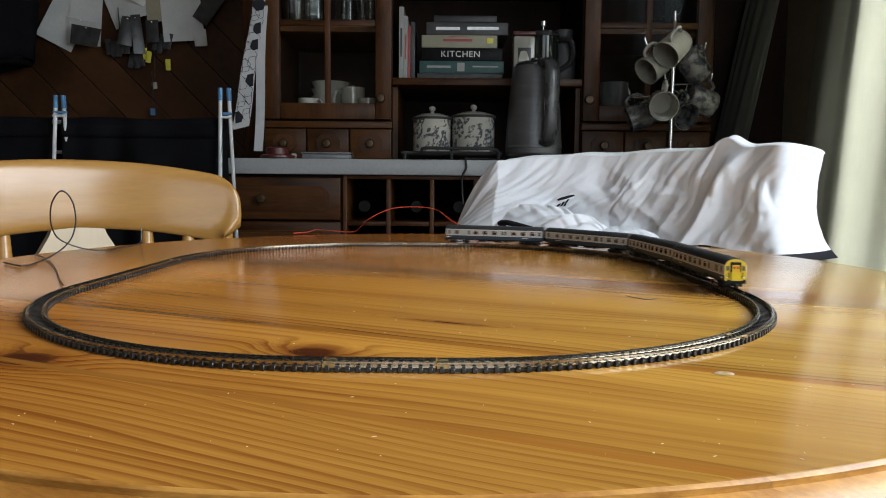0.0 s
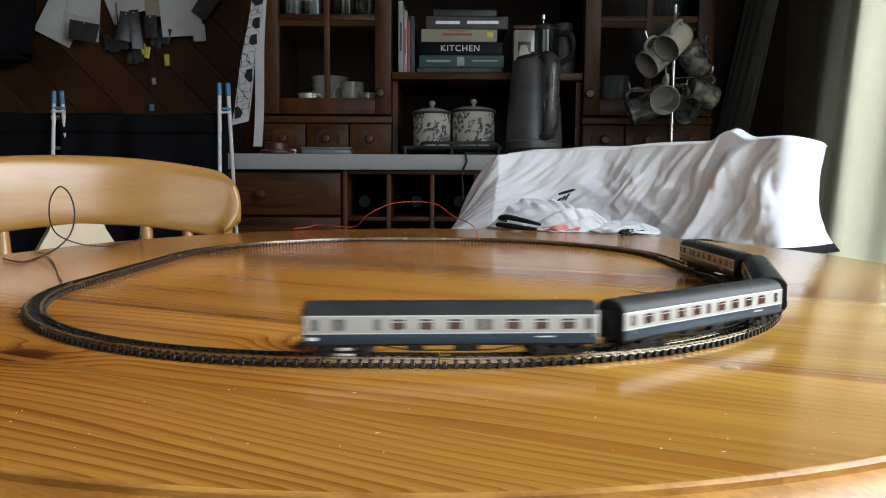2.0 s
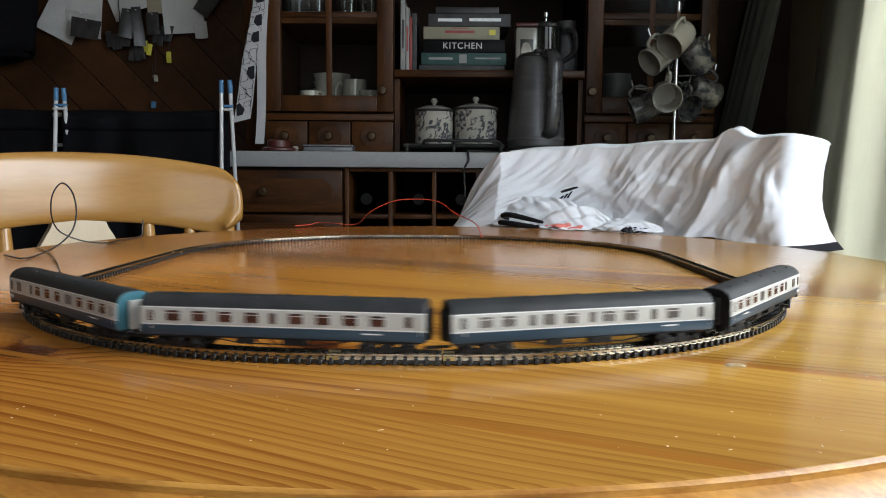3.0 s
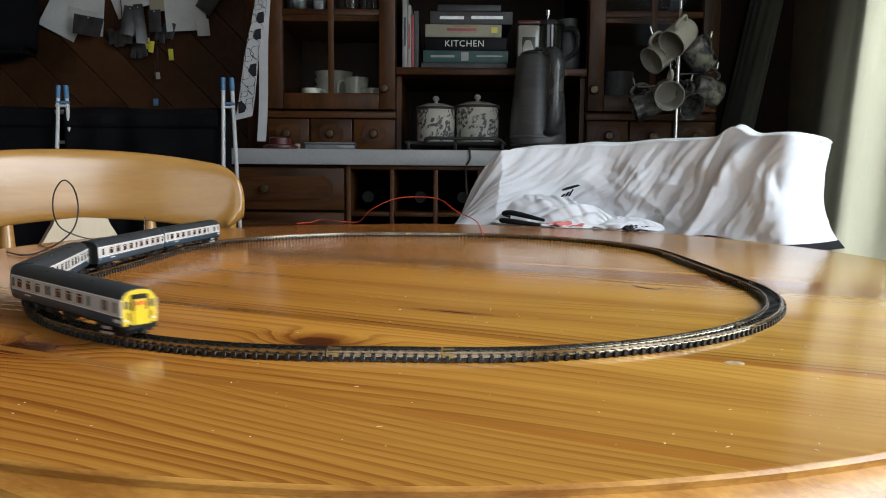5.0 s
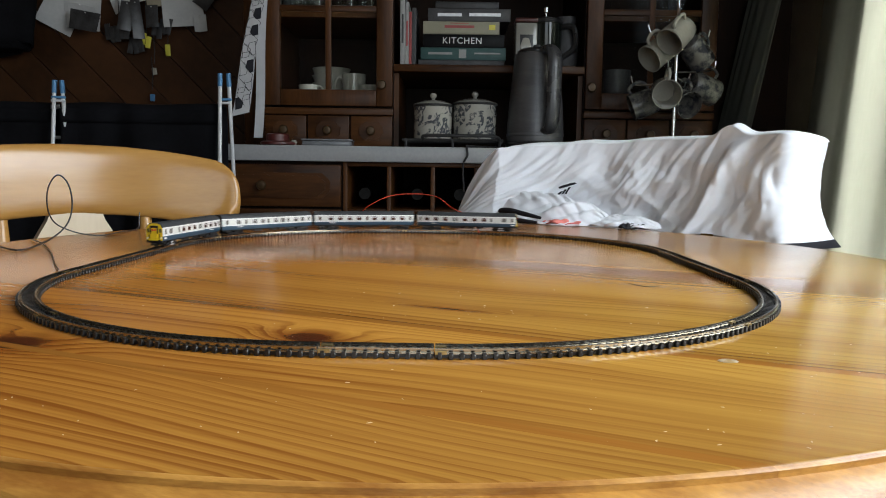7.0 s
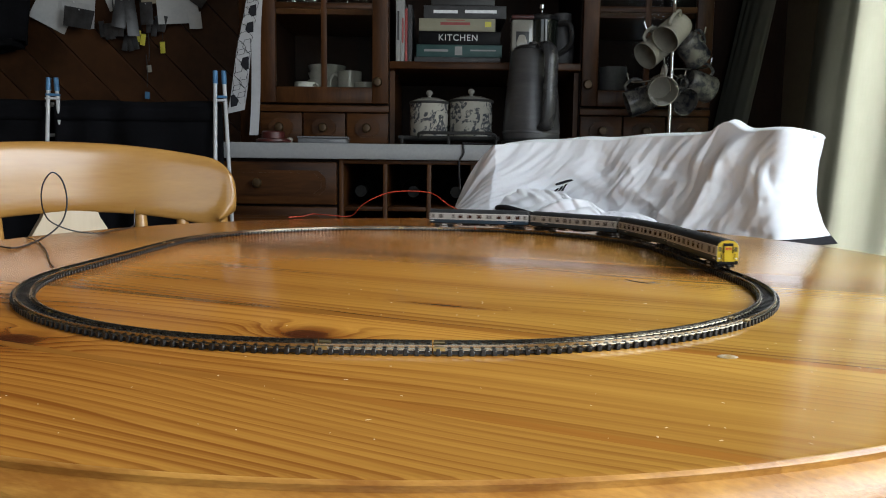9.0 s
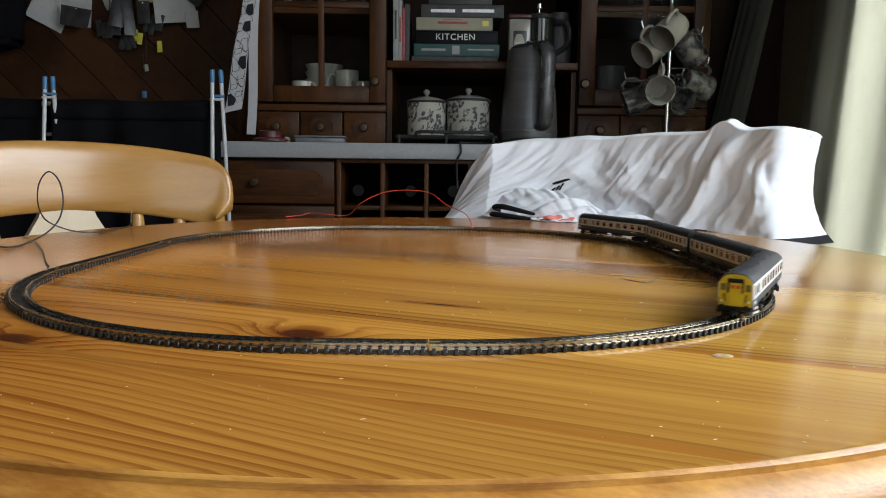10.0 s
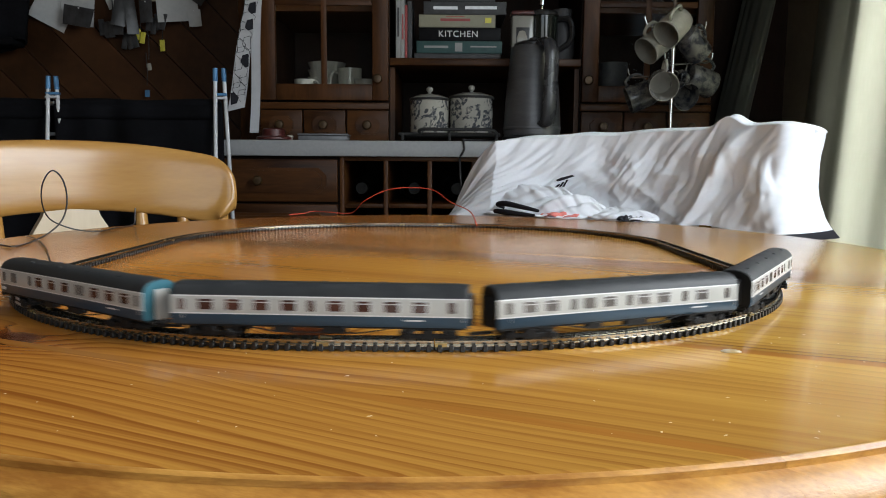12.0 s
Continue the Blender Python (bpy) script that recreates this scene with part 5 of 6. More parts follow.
def shelf_pieces():
    tin = thing("picture_tin", pose(0.218, 2.08, 1.1182), "pale tin with dark printed picture on shelf", "tin")
    body = part("tin_body", cube(-0.03, -0.03, 0, 0.03, 0.03, 0.118, 0.006), "enamel", tin)
    part("picture", cube(-0.018, -0.0312, 0.02, 0.018, -0.0298, 0.085, 0.0004), "photo", body)
    bm = lathe(bmesh.new(), [(0, 0), (0.012, 0), (0.015, 0.02), (0.008, 0.04), (0, 0.042)], 16, Matrix.Translation((-0.002, -0.0312, 0.035)) @ Matrix.Diagonal((1, 0.1, 1, 1)))
    part("picture_shape", bm, "china", body)
    part("lid", cube(-0.031, -0.031, 0.1185, 0.031, 0.031, 0.13, 0.004), "red_plastic", tin, "dull red lid")
    pot = thing("coffee_press", pose(0.275, 2.1, 1.1182), "black coffee press with steel plunger knob", "coffee maker")
    part("beaker", lathe(bmesh.new(), [(0, 0), (0.043, 0), (0.045, 0.004), (0.045, 0.12), (0.043, 0.12), (0.042, 0.006), (0, 0.006)], 28), "bottle", pot)
    part("band", lathe(bmesh.new(), [(0.0455, 0.02), (0.047, 0.02), (0.047, 0.03), (0.0455, 0.03)], 28), "chrome", pot)
    part("lid", lathe(bmesh.new(), [(0.0, 0.121), (0.048, 0.121), (0.046, 0.132), (0.02, 0.14), (0, 0.14)], 28), "kettle_black", pot)
    part("plunger", lathe(bmesh.new(), [(0.003, 0.14), (0.003, 0.152), (0.009, 0.154), (0.009, 0.166), (0, 0.168)], 16), "chrome", pot)
    part("handle", tube(bmesh.new(), smooth_path([(0.045, -0.01, 0.115), (0.075, -0.02, 0.11), (0.08, -0.02, 0.06), (0.046, -0.01, 0.03)], 5), 0.008, 8), "kettle_black", pot)
    jug = thing("jug", pose(0.335, 2.12, 1.1182), "dark patterned pottery jug at the shelf end", "jug")
    part("jug_body", lathe(bmesh.new(), [(0, 0), (0.028, 0), (0.034, 0.02), (0.035, 0.06), (0.025, 0.1), (0.027, 0.145), (0.024, 0.145), (0.02, 0.1), (0, 0.01)], 28), "book_grey", jug)
    part("handle", tube(bmesh.new(), smooth_path([(-0.024, 0, 0.135), (-0.05, 0, 0.12), (-0.048, 0, 0.07), (-0.033, 0, 0.05)], 5), 0.005, 8), "book_grey", jug)
    box1 = thing("plastic_box", pose(-0.30, 1.92, WT), "shallow cloudy clear plastic box on worktop", "box")
    part("tray", cube(-0.062, -0.035, 0, 0.062, 0.035, 0.013, 0.003), "clear_plastic", box1)
    part("lid", cube(-0.064, -0.037, 0.0135, 0.064, 0.037, 0.018, 0.002), "clear_plastic", box1)
    pin = thing("door_knob", pose(-0.385, 1.9, WT), "small white round knob on worktop", "knob")
    part("head", lathe(bmesh.new(), [(0, 0), (0.008, 0), (0.006, 0.004), (0.009, 0.009), (0.006, 0.014), (0, 0.015)], 16), "china", pin)
    for dx, w, h in ((-0.44, 0.03, 0.03), (-0.425, 0.045, 0.008)):
        tub = thing("tub", pose(dx, 1.93 - (0.03 if h < 0.02 else -0.03), WT), "dull red plastic tub on the worktop", "tub", "red tubs")
        part("tub_body", lathe(bmesh.new(), [(0, 0), (w * 0.9, 0), (w, 0.003), (w, h), (w * 0.85, h + 0.003), (0, h + 0.003)], 24), "red_plastic", tub)


shelf_pieces()


def mug_tree():
    """A chrome stand with hooks on two levels, and a mug on each hook."""
    base = Vector((0.556, 1.82, WT))
    t = thing("mug_tree", Matrix.Translation(base), "chrome wire mug tree standing on the worktop", "mug tree")
    part("base", lathe(bmesh.new(), [(0, 0), (0.07, 0), (0.07, 0.006), (0.01, 0.012), (0, 0.012)], 28), "chrome", t)
    part("pole", tube(bmesh.new(), [(0, 0, 0.01), (0, 0, 0.36)], 0.0045, 10), "chrome", t)
    # middle of the mouth, way the mouth looks, way the handle points, hook's height on the pole, printed or plain
    hang = [((-0.036, -0.055, 0.246), (-0.66, -0.42, -0.6), (0.45, -0.1, 0.85), 0.31, 0), ((-0.064, 0.008, 0.217), (-0.75, -0.35, -0.55), (0.1, -0.2, 0.97), 0.29, 0), ((0.078, 0.05, 0.218), (0.62, 0.45, -0.6), (0.1, 0.0, 0.99), 0.30, 1),
            ((-0.036, -0.06, 0.127), (-0.12, -0.95, -0.25), (0.05, -0.25, 0.97), 0.19, 0), ((0.045, 0.02, 0.110), (0.3, -0.85, -0.35), (0.0, -0.35, 0.94), 0.18, 1), ((-0.090, 0.058, 0.104), (-0.9, 0.1, -0.35), (-0.2, 0.1, 0.97), 0.17, 1), ((0.120, 0.075, 0.145), (0.85, 0.3, -0.3), (0.3, 0.0, 0.95), 0.19, 1)]
    labels = ["plain white china mug hanging from a chrome hook", "floral china mug hanging from a chrome hook"]
    r, h = 0.034, 0.072
    for mouth, face, up, z, print_ in hang:
        az = Vector(face).normalized()
        ax = (Vector(up) - az * az.dot(Vector(up))).normalized()
        m = Matrix.Translation(base + Vector(mouth)) @ Matrix((ax, az.cross(ax), az)).transposed().to_4x4() @ Matrix.Translation((0, 0, -h))
        top = m @ Vector((r * 1.50, 0, h * 0.6)) - base
        d = Vector((top.x, top.y, 0))
        out = d.normalized()
        hook = smooth_path([Vector((0, 0, z - 0.004)), d * 0.45 + Vector((0, 0, (z + top.z) / 2 - 0.004)), top, top + out * 0.012 + Vector((0, 0, 0.022))], 5)
        part("hook", tube(bmesh.new(), hook, 0.0022, 8), "chrome", t)
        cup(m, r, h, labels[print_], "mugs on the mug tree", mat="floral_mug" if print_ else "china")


# Printed mugs hang in shade; that darkness is put into this colour.
M["floral_mug"] = material("floral_china_shaded", (0.03, 0.032, 0.04), (0.15, 0.145, 0.13), 45, 0.2, bump=0.0, coat=0.3, spread=0.12)
mug_tree()

# ---- cloth and hangings ----


def shirt():
    """A white shirt thrown over the right-hand chair's back, in the chair's own directions."""
    sh = thing("shirt", CHAIR_B, "crumpled white sports shirt draped over a chair back", "shirt")

    def soft(x, y):
        """Rounded folds with narrow valleys."""
        n = noise.noise(Vector((x, y, 3.7)))
        return 1.1 * math.sqrt(n * n + 0.0009) - 0.32 + 0.5 * n

    def ridge(x, y):
        """Flat cloth with narrow raised creases."""
        n = noise.noise(Vector((x, y, 8.3)))
        return 0.3 - 1.3 * math.sqrt(n * n + 0.0004) + 0.3 * n

    def sheet(u, v):
        # u from the far end of the crest to the near one, v from the hem behind, over the top, to the hem in front
        x = 0.335 - 0.590 * min(u, 0.93)
        drop = 0.0
        if u > 0.93:  # round the end of the chair's back
            q = math.pi / 2 * (u - 0.93) / 0.07
            x -= 0.039 * math.sin(q)
            drop = 0.11 * (1 - math.cos(q))
        edge = max(0.0, (0.17 - u) / 0.17)
        top = 0.884 + 0.006 * u - 0.125 * edge ** 1.7
        top -= 0.012 * max(0.0, 1 - u / 0.4)
        top += 0.016 * math.exp(-((u - 0.80) / 0.035) ** 2) + 0.004 * math.exp(-((u - 0.9) / 0.06) ** 2) - 0.006 * max(0, (u - 0.94) / 0.06)
        top += 0.004 * noise.noise(Vector((u * 9, 0.3, 0)))
        crest_y = 0.06 * min(1, (x / 0.238) ** 2) - 0.01
        if v < 0.3:
            k = 1 - v / 0.3
            x += 0.03 * max(0.0, u - 0.9) / 0.1
            return Vector((x, crest_y - 0.022 - 0.03 * k, top - 0.004 - 0.28 * k))
        if v < 0.38:
            k = (v - 0.3) / 0.08
            return Vector((x, crest_y - 0.022 + 0.044 * k - drop * k, top - 0.004 + 0.006 * math.sin(math.pi * k)))
        k = (v - 0.38) / 0.62
        low = 0.742 - 0.012 * math.sin(u * 5) - 0.016 * max(0, u - 0.8) / 0.2
        z = top - 0.003 + (low - top) * k
        flare = 0.018 + 0.05 * k ** 1.3
        # folds fan out from the raised corner, and run slanting elsewhere
        warp = 0.05 * noise.noise(Vector((u * 3, k * 2, 5.5)))
        lean = 0.42 * max(0.143, 0.95 - u)
        slant = u + k * lean + warp
        calm = 0.35 + 0.65 * min(1, max(0, 0.5 + 1.6 * noise.noise(Vector((u * 4.5, k * 1.2, 1.7)))))
        f = 0.42 * soft(slant * 9, k * 0.7) + calm * (0.75 * ridge(slant * 14 + 4, k * 1.5) + 0.42 * soft(slant * 40, k * 3.0)) + 0.4 * ridge((u - 0.35 * k) * 11, k * 2.6) * math.exp(-((u - 0.55) / 0.2) ** 2) * min(1, 2 * k) + 0.1 * ridge(slant * 60, k * 9)
        crumple = noise.noise(Vector((u * 10, k * 3.5, 9.1))) * (0.4 + 0.9 * math.exp(-((u - 0.56) / 0.12) ** 2)) + 0.4 * abs(noise.noise(Vector((u * 22, k * 8, 4.1)))) * math.exp(-((u - 0.56) / 0.16) ** 2)
        dep = (0.006 + 0.018 * min(1, 1.6 * k)) * f + 0.010 * crumple * min(1, k * 2.5)
        fan = math.exp(-((u - (0.86 - 0.12 * k)) / 0.02) ** 2) * 0.013 * min(1, 4 * k)
        x += 0.02 * k * (u - 0.5) * 2 + 0.004 * crumple * k - 0.05 * (max(0, u - 0.72) / 0.28) ** 2 * k ** 3
        return Vector((x, crest_y + 0.02 + flare + dep + fan - drop * (1 + 0.2 * k), z + 0.003 * crumple))

    body = part("shirt_body", grid_mesh(sheet, 340, 110), "cotton", sh, sharp=180)
    # black hem at the near corner
    def hem(u, v):
        p = sheet(0.92 + 0.08 * u, 1.0 - 0.045 * v * u ** 0.6)
        return p + Vector((-0.0012, 0.0016, 0))
    part("hem_band", grid_mesh(hem, 24, 2, 0.001), "black_trim", body)
    # small chest emblem as plain slanted bars
    def on_front(u, v, lift=0.0016):
        a, b, c = sheet(u, v), sheet(u + 0.004, v), sheet(u, v + 0.008)
        n = (b - a).cross(c - a).normalized()
        if n.y < 0:
            n = -n
        return a + n * lift
    for i in range(3):
        def bar(u, v, i=i):
            w = 0.0065
            return on_front(0.335 + i * 0.0105 + w * u + 0.008 * v, 0.725 - (0.020 + 0.013 * i) * v)
        part("emblem_bar", grid_mesh(bar, 3, 4, 0.0004), "black_trim", body)
    def word(u, v):
        return on_front(0.338 + 0.044 * u + 0.004 * v, 0.676 + 0.010 * v - 0.03 * u)
    part("emblem_band", grid_mesh(word, 6, 2, 0.0004), "black_trim", body)
    # the collar and sleeve ends bunched up at the table's edge
    def bunch(x0, x1, seed, tall, out):
        """Crumpled cloth sliding down from the chair's back to the table's edge."""
        def fold(u, v):
            x = x0 + (x1 - x0) * u
            env = math.sin(math.pi * u) ** 0.45
            r = abs(noise.noise(Vector((u * 3.4 + v * 1.8, v * 1.0, seed)))) - 0.25
            r2 = abs(noise.noise(Vector((u * 7 - v * 3.0, v * 1.6, seed + 4)))) - 0.25
            y = 0.094 + out * v * env + 0.012 * r * env + 0.006 * r2
            z = 0.752 + tall * env * (1 - v) ** 0.75 + 0.012 * env * (r + 0.5 * r2) * (1 - 0.3 * v)
            return Vector((x, y, max(0.7515, z)))
        return fold
    for x0, x1, seed, tall, out, mt in ((0.258, 0.055, 1.0, 0.050, 0.042, "cotton"), (0.25, 0.11, 4.0, 0.014, 0.056, "cotton"), (0.17, 0.02, 6.0, 0.036, 0.046, "cotton"), (0.145, 0.045, 9.0, 0.014, 0.056, "red_cloth"), (0.155, 0.035, 10.0, 0.006, 0.061, "cotton"), (0.06, -0.06, 12.0, 0.020, 0.040, "cotton"), (0.0, -0.045, 15.0, 0.008, 0.048, "black_trim")):
        part("bunched_fold", grid_mesh(bunch(x0, x1, seed, tall, out), 70, 20, 0.0012), mt, body, sharp=180)
    # two dark cuff bands folded over each other
    for pts in ([(0.186, 0.138, 0.762), (0.192, 0.148, 0.768), (0.172, 0.154, 0.770), (0.14, 0.157, 0.766), (0.11, 0.156, 0.761)], [(0.19, 0.142, 0.755), (0.194, 0.152, 0.757), (0.17, 0.160, 0.757), (0.14, 0.162, 0.755), (0.115, 0.160, 0.754)]):
        line = smooth_path(pts, 6)
        part("cuff_band", tube(bmesh.new(), line, [0.0022 + 0.0022 * math.sin(math.pi * i / (len(line) - 1)) for i in range(len(line))], 10), "black_trim", body)


shirt()


def curtain():
    """A heavy curtain drawn back beside the window, gathered towards its foot."""
    c = thing("curtain", Matrix(), "heavy cream curtain hanging in deep folds", "curtain")

    def hanging(plan, lean):
        """A cloth over a folded line of the plan; it leans out along x as it rises."""
        line = smooth_path([(x, y, 0) for x, y in plan], 14)

        def sheet(u, v):
            z = 0.25 + 1.95 * v
            p = line[round(u * (len(line) - 1))]
            wave = 0.006 * noise.noise(Vector((u * 9, z * 1.6, 0)))
            return Vector((p.x + lean * (z - 1.1) + wave, p.y + 0.006 * noise.noise(Vector((u * 7, z * 1.2, 4.0))), z))
        return grid_mesh(sheet, len(line) - 1, 30, 0.002)

    # The cloth nearer than y 1.2 is added out of view to shade the mugs.
    part("curtain_cloth", hanging([(0.961, 1.96), (0.941, 1.90), (0.921, 1.80), (0.931, 1.765), (0.948, 1.74), (0.921, 1.68), (0.894, 1.60), (0.887, 1.555), (0.906, 1.52), (0.951, 1.50), (0.961, 1.44), (0.921, 1.40), (0.891, 1.34), (0.901, 1.28), (0.946, 1.26), (0.941, 1.2), (0.90, 1.16), (0.91, 1.10), (0.955, 1.08), (0.95, 1.0)], 0.075), "curtain", c, sharp=180)
    part("curtain_cloth", hanging([(0.90, 2.40), (0.905, 2.37), (0.92, 2.32), (0.945, 2.285), (0.96, 2.29)], 0.19), "curtain", c, sharp=180)
    part("curtain_rail", tube(bmesh.new(), [(0.95, 1.0, 2.24), (0.95, 2.35, 2.24)], 0.012, 10), "frame_white", c)


curtain()


def airer():
    a = thing("clothes_airer", Matrix(), "white tube clothes airer with blue plastic ends", "clothes airer")
    tubes = [((-0.526, 1.75, 1.021), (-0.505, 1.62, 0.1)), ((-0.505, 1.75, 1.021), (-0.508, 1.88, 0.1)), ((-0.914, 1.75, 1.0005), (-0.905, 1.62, 0.1)), ((-0.894, 1.75, 1.0005), (-0.925, 1.88, 0.1)), ((-1.5, 1.75, 1.0005), (-1.5, 1.62, 0.1)), ((-1.48, 1.75, 1.0005), (-1.5, 1.88, 0.1))]
    for p, q in tubes:
        p, q = Vector(p), Vector(q)
        part("leg", tube(bmesh.new(), [p, q], 0.0046, 10), "white_tube", a)
        d = (p - q).normalized()
        cap = part("cap", tube(bmesh.new(), [p, p + d * 0.03], 0.0058, 10), "blue_cap", a)
    for x in (-0.515, -0.904, -1.49):
        part("clamp", cube(x - 0.0155, 1.744, 0.988, x + 0.0155, 1.756, 0.994, 0.002), "blue_cap", a)
        part("link", cube(x - 0.016, 1.743, 0.98, x + 0.014, 1.757, 0.9855, 0.002), "white_tube", a)
    for z, y in ((0.972, 1.78), (0.972, 1.81), (0.9, 1.80), (0.9, 1.815)):
        part("hanging_bar", tube(bmesh.new(), [(-1.5, y, z), (-0.56, y, z)], 0.004, 8), "white_tube", a)
    for x0, x1, seed, label in ((-1.62, -0.93, 1, "black trousers drying on the airer"), (-0.905, -0.535, 6, "black cotton top drying on the airer")):
        cl = thing("laundry", Matrix(), label, "laundry", "black washing on the airer")

        def sheet(u, v):
            x = x0 + (x1 - x0) * u
            f = 0.010 * math.sin(u * 19 + seed + 1.5 * math.sin(3 * u)) + 0.012 * noise.noise(Vector((u * 7, v * 2, seed)))
            if v < 0.45:
                return Vector((x, 1.832 + f, 0.45 + 0.525 * v / 0.45))
            if v < 0.55:
                k = (v - 0.45) / 0.1
                return Vector((x, 1.83 - 0.07 * k, 0.977 + 0.006 * math.sin(math.pi * k) + 0.002 * math.sin(9 * u + seed)))
            k = (v - 0.55) / 0.45
            return Vector((x, 1.757 + f * (0.3 + k) - 0.02 * k, 0.976 - 0.42 * k))

        part("cloth", grid_mesh(sheet, 60, 40, 0.002), "black_cloth", cl, sharp=180)

        def band(u, v):
            p = sheet(u, 0.56 + 0.035 * v)
            return p + Vector((0, -0.0032, 0))
        part("waistband", grid_mesh(band, 60, 3, 0.0012), "black_cloth", cl, sharp=180)


airer()


def scarf():
    """A white ribbon printed with black football patches, and a plain white tail."""
    s = thing("football_ribbon", Matrix(), "white ribbon with black and white football pattern", "ribbon")
    top, low = Vector((-0.492, 2.0, 1.32)), Vector((-0.546, 1.99, 0.975))
    d, w = (low - top), Vector((0.04, 0, 0.010))

    def strip(u, v):
        return top + d * v + w * (u - 0.5) * (0.8 + 0.35 * v) + Vector((0, 0.006 * math.sin(v * 9), 0))
    base = part("ribbon", grid_mesh(strip, 6, 40, 0.001), "ribbon", s)
    m = Matrix.Rotation(radians(90), 4, "X")
    for i in range(7):
        for j in (-1, 0, 1):
            c = strip(0.5 + 0.36 * j, (i + (0.5 if j else 0.0) + 0.4) / 7.6)
            black = (j == 0 and i in (0,)) or (j == 1 and i in (1, 2, 4)) or (j == -1 and i in (6,))
            r = 0.019
            cell = [(r * math.cos(math.pi / 3 * q + 0.2), r * math.sin(math.pi / 3 * q + 0.2)) for q in range(6)]
            cell = [(min(max(x, -0.02 - 0.017 * j), 0.02 - 0.017 * j), z) for x, z in cell]
            if black:
                part("patch", prism(bmesh.new(), cell, 0.0, 0.0012, Matrix.Translation(c + Vector((0, -0.0015, 0))) @ m), "black_trim", base)
            else:
                bm = bmesh.new()
                pts = [Matrix.Translation(c + Vector((0, -0.002, 0))) @ m @ Vector((x, z, 0)) for x, z in cell]
                for q in range(6):
                    tube(bm, [pts[q], pts[(q + 1) % 6]], 0.0006, 4)
                part("seam", bm, "black_trim", base)

    def tail(u, v):
        return Vector((-0.485 + 0.024 * (u - 0.5) - 0.02 * v, 2.012 - 0.01 * math.sin(6 * v), 1.3 - 0.385 * v))
    part("tail", grid_mesh(tail, 4, 30, 0.001), "ribbon", s)


scarf()


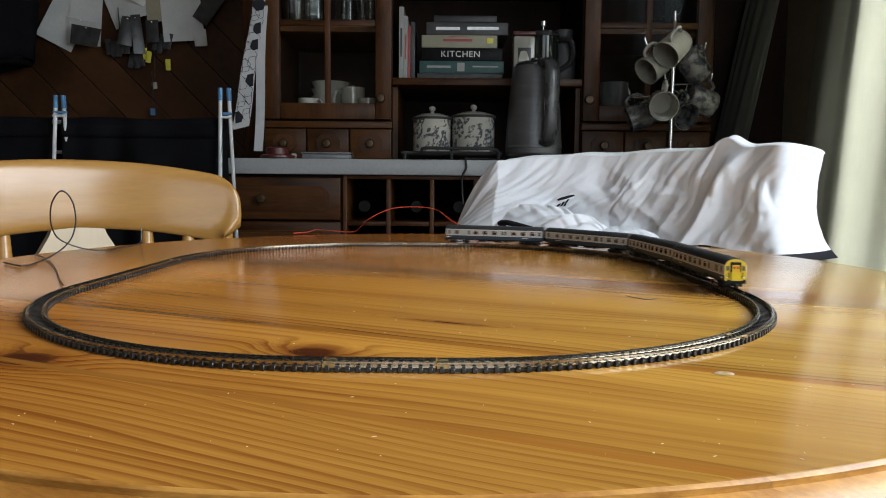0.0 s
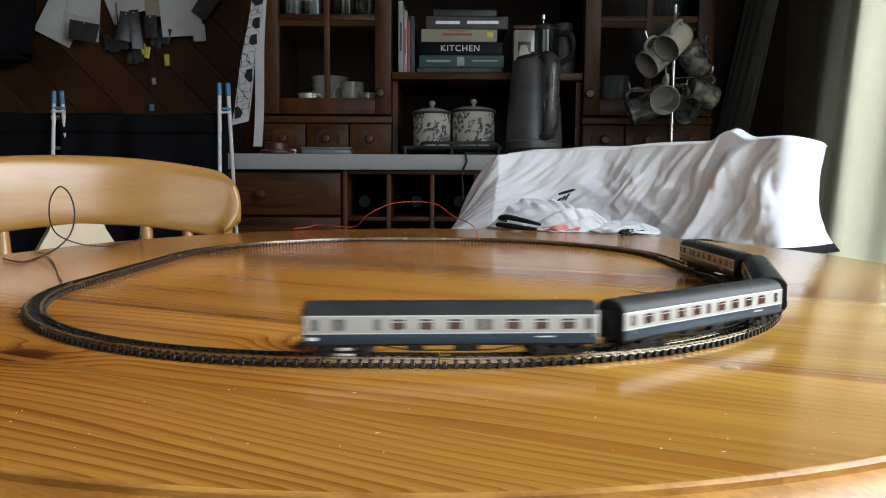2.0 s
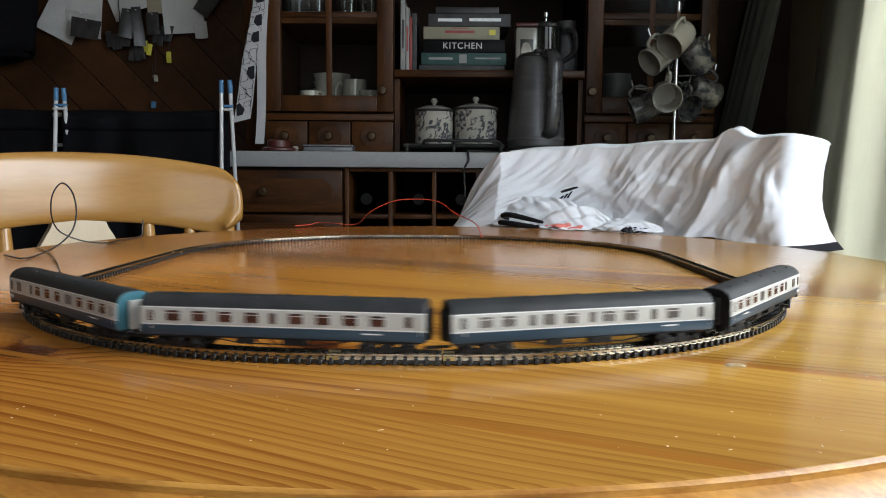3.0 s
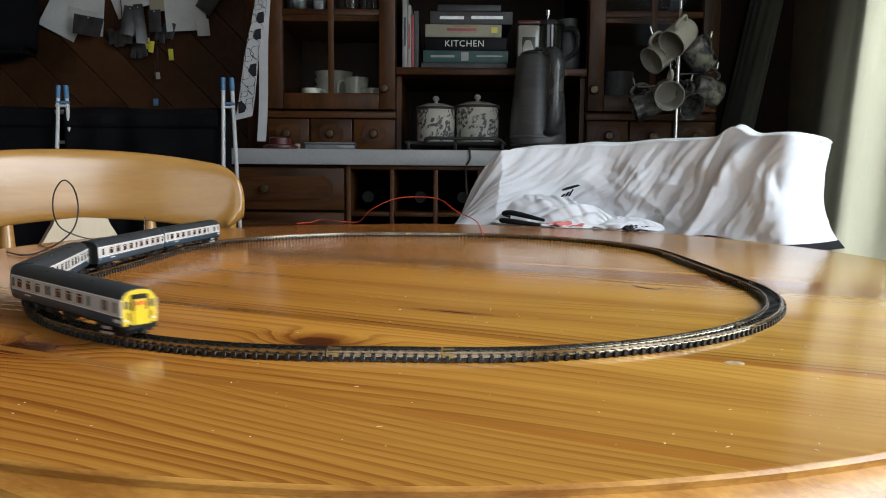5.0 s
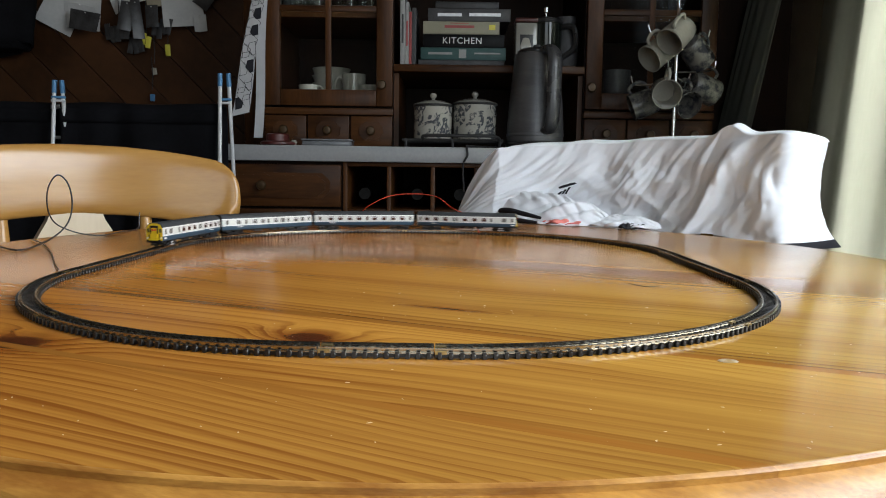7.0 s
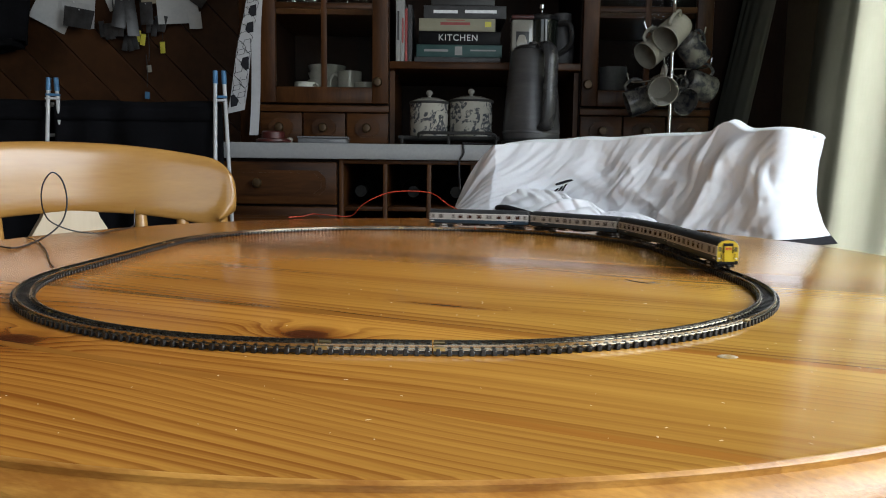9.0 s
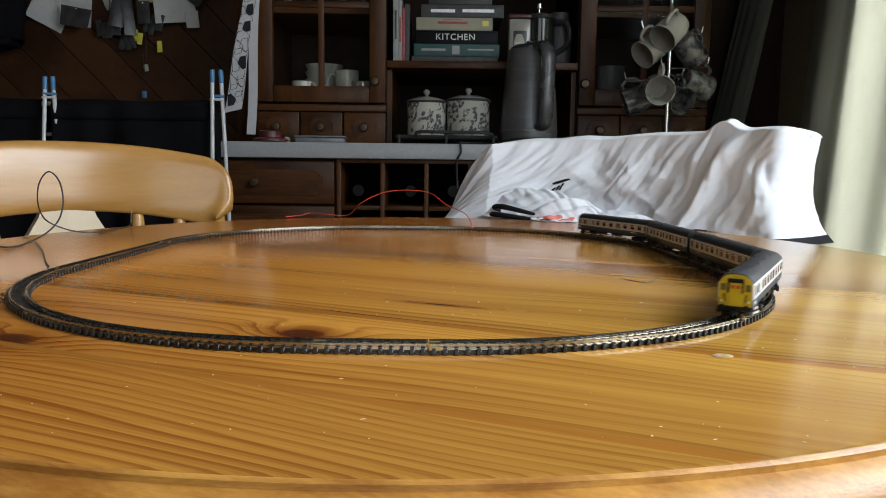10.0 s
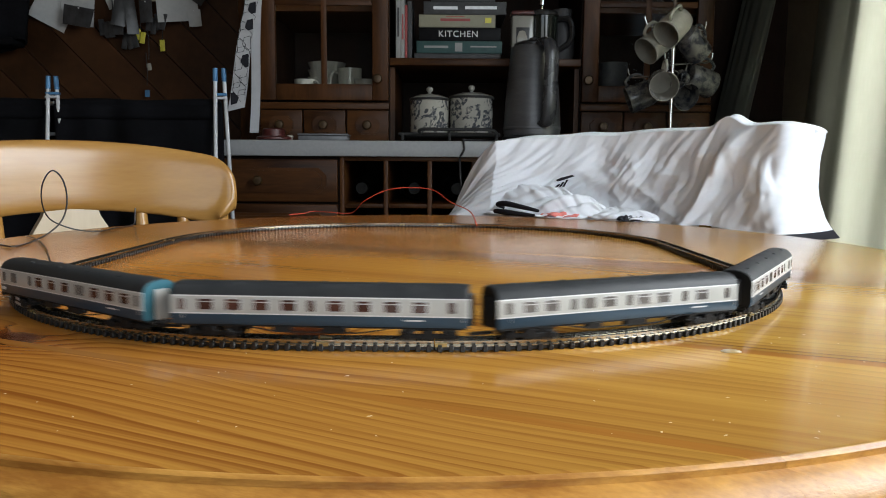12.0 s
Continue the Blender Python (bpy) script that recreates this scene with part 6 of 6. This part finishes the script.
def wall_papers():
    """Papers, envelopes, keys and a dark bag that hang on the boarded wall."""
    sheets = [("paper", -1.20, 1.375, 0.115, 0.24, -28), ("paper", -1.145, 1.40, 0.10, 0.27, -6), ("paper", -1.165, 1.325, 0.10, 0.035, -12), ("paper", -1.05, 1.415, 0.075, 0.19, 20), ("paper", -0.99, 1.43, 0.08, 0.17, 12), ("paper", -0.945, 1.47, 0.06, 0.17, -24), ("buff_paper", -0.895, 1.395, 0.10, 0.12, 6), ("paper", -0.835, 1.375, 0.125, 0.2, 5), ("paper", -0.775, 1.285, 0.04, 0.05, 3), ("photo", -0.73, 1.40, 0.06, 0.16, -35),
              ("photo", -1.135, 1.285, 0.095, 0.06, -10), ("photo", -0.92, 1.30, 0.04, 0.07, 4), ("photo", -1.0, 1.30, 0.04, 0.09, -8), ("photo", -0.965, 1.29, 0.03, 0.12, 5)]
    kinds = {"paper": ("white sheet of paper pinned to the boarding", "paper"), "buff_paper": ("buff envelope pinned to the boarding", "envelope"), "photo": ("dark printed card pinned to the boarding", "card")}
    for i, (mt, x, z, w, h, ang) in enumerate(sheets):
        label, cat = kinds[mt]
        y = 2.412 - 0.004 * (i + 1)
        s = thing("paper_sheet" if mt != "photo" else "card", Matrix.Translation((x, y, z)) @ Matrix.Rotation(radians(-ang), 4, "Y"), label, cat, "papers on the wall")

        def leaf(u, v, w=w, h=h, i=i):
            return Vector((w * (u - 0.5), -0.012 * (1 - v) * math.sin(2 + i + 2 * u), h * (v - 0.5)))
        part("sheet", grid_mesh(leaf, 8, 8, 0.0006), mt, s)
        part("pin", lathe(bmesh.new(), [(0, 0), (0.002, 0), (0.0015, 0.004), (0, 0.005)], 8, Matrix.Translation((0, -0.001, h * 0.42)) @ Matrix.Rotation(radians(90), 4, "X")), "silver", s)
    bag = thing("bag", Matrix(), "black cloth bag hanging from a hook", "bag")

    def side(u, v):
        a = 2 * math.pi * u
        sag = 0.02 * noise.noise(Vector((3 * math.cos(a), 3 * math.sin(a), v * 3)))
        w = (0.17 + 0.03 * math.sin(3 * v)) * (1 - 0.35 * v ** 3)
        low = 1.175 + 0.03 * math.cos(a + 0.4)
        return Vector((-1.45 + (w + sag) * math.cos(a), 2.33 + (0.055 + sag) * math.sin(a), low + 0.5 * v))
    part("bag_cloth", grid_mesh(side, 40, 16, 0.002), "black_cloth", bag, sharp=180)
    part("strap", tube(bmesh.new(), smooth_path([(-1.54, 2.34, 1.67), (-1.47, 2.39, 1.95), (-1.40, 2.34, 1.67)], 6), 0.008, 8), "black_cloth", bag)
    part("base", cube(-1.6, 2.29, 1.185, -1.3, 2.37, 1.21, 0.01), "black_cloth", bag)
    # bunches of keys and tags
    for x, z, mt, n, seed in ((-0.953, 1.235, "yellow_tag", 2, 0), (-0.885, 1.205, "yellow_tag", 1, 1), (-0.90, 1.27, "photo", 4, 2), (-1.04, 1.26, "photo", 5, 3), (-0.985, 1.22, "photo", 3, 4), (-0.93, 1.14, "china", 1, 5), (-0.938, 1.06, "blue_cap", 1, 6)):
        k = thing("key_bunch", Matrix.Translation((x, 2.395, z)), "small keys and tags hanging on a cord" if n > 1 else "small tag hanging on a cord", "keys", "keys on the wall")
        part("cord", tube(bmesh.new(), [(0, 0, 0.12), (0.004, -0.004, 0.06), (0, 0, 0.018)], 0.0015, 6), "black_wire", k)
        for i in range(n):
            rr = random.Random(seed * 10 + i)
            w, h = (0.008, 0.036) if mt == "yellow_tag" else (0.009, 0.05) if n > 1 else (0.008, 0.022)
            part("tag", cube(-w, -0.002, -h / 2, w, 0.002, h / 2, 0.0015, Matrix.Translation(((i - (n - 1) / 2) * 0.017, -0.005 * i, rr.uniform(-0.012, 0.004))) @ Matrix.Rotation(rr.uniform(-0.25, 0.25), 4, "Y")), mt, k)


wall_papers()

# ---- wires and marks on the table ----
TZ = TABLE_Z
red = part("red_wire", tube(bmesh.new(), smooth_path([(-0.24, 1.175, TZ + 0.0012), (-0.2217, 1.2023, 0.7515), (-0.2177, 1.2594, 0.7515), (-0.1849, 1.2347, 0.7515), (-0.1476, 1.2255, 0.7515), (-0.1231, 1.19, 0.7728), (-0.0858, 1.18, 0.7909), (-0.0446, 1.17, 0.7952), (-0.0111, 1.15, 0.7917), (0.0129, 1.08, 0.7779), (0.0399, 1.02, 0.7672), (0.046, 0.955, 0.7535)], 8), 0.0008, 8), "red_wire")
tagged(red, "thin red feeder wire arching over the table", "wire")
black = part("black_wire", tube(bmesh.new(), smooth_path([(-0.4361, 0.7266, 0.7512), (-0.4037, 0.6995, 0.7512), (-0.4051, 0.7308, 0.7512), (-0.3914, 0.7427, 0.7599), (-0.3827, 0.7545, 0.7734), (-0.3833, 0.7664, 0.7930), (-0.3932, 0.7782, 0.8131), (-0.4097, 0.7901, 0.8216), (-0.4262, 0.8019, 0.8092), (-0.4352, 0.8138, 0.7903), (-0.4379, 0.8256, 0.7740), (-0.4351, 0.8375, 0.7637), (-0.4188, 0.8493, 0.7546), (-0.3984, 0.8612, 0.7512), (-0.3986, 0.9094, 0.7512), (-0.3994, 0.9633, 0.7512), (-0.4010, 0.9733, 0.7616), (-0.4020, 0.9783, 0.7717)], 9), 0.0008, 8), "black_wire")
tagged(black, "thin black wire looping in the air beside the track", "wire")
feed = part("feeder_wire", tube(bmesh.new(), smooth_path([(-0.4485, 0.8033, 0.7512), (-0.4147, 0.7640, 0.7512), (-0.3638, 0.6850, 0.7512), (-0.3166, 0.6026, 0.7512), (-0.2980, 0.5732, 0.7512)], 7), 0.0006, 8), "black_wire")
tagged(feed, "thin black feeder wire running to the track", "wire")
part_blob = part("glue_drop", lathe(bmesh.new(), [(0, 0.0012), (0.002, 0.0011), (0.004, 0.0006), (0.005, 0.0)], 20, pose(0.1262, 0.323, TZ + 0.0002) @ Matrix.Diagonal((0.9, 0.7, 0.6, 1))), "glue")
tagged(part_blob, "small clear drop of dried glue on the table", "glue drop")
crack = part("crack", tube(bmesh.new(), smooth_path([(0.1386, 0.552, TZ), (0.1436, 0.539, TZ), (0.1502, 0.533, TZ), (0.1597, 0.540, TZ)], 6), [0.0002 + 0.0004 * math.sin(math.pi * i / 18) for i in range(19)], 6), "iron")
tagged(crack, "short dark curved crack in the table's varnish", "crack")
specks = bmesh.new()
rng = random.Random(11)
for i in range(260):
    x, y = rng.uniform(-0.3, 0.3), 0.22 + 0.6 * rng.random() ** 1.7
    r = rng.uniform(0.00012, 0.00042) * (1.6 if i % 17 == 0 else 1.0)
    lathe(specks, [(0, 0.0001), (r * 0.7, 0.00008), (r, 0)], 7, pose(x, y, TZ + 0.0002, rz=rng.uniform(0, 180)) @ Matrix.Diagonal((rng.uniform(0.8, 3.0), 1, 1, 1)))
tagged(part("crumbs", specks, "paint_speck"), "tiny pale specks of dust and paint on the table", "specks", kind="stuff")

track_pieces()
motions()
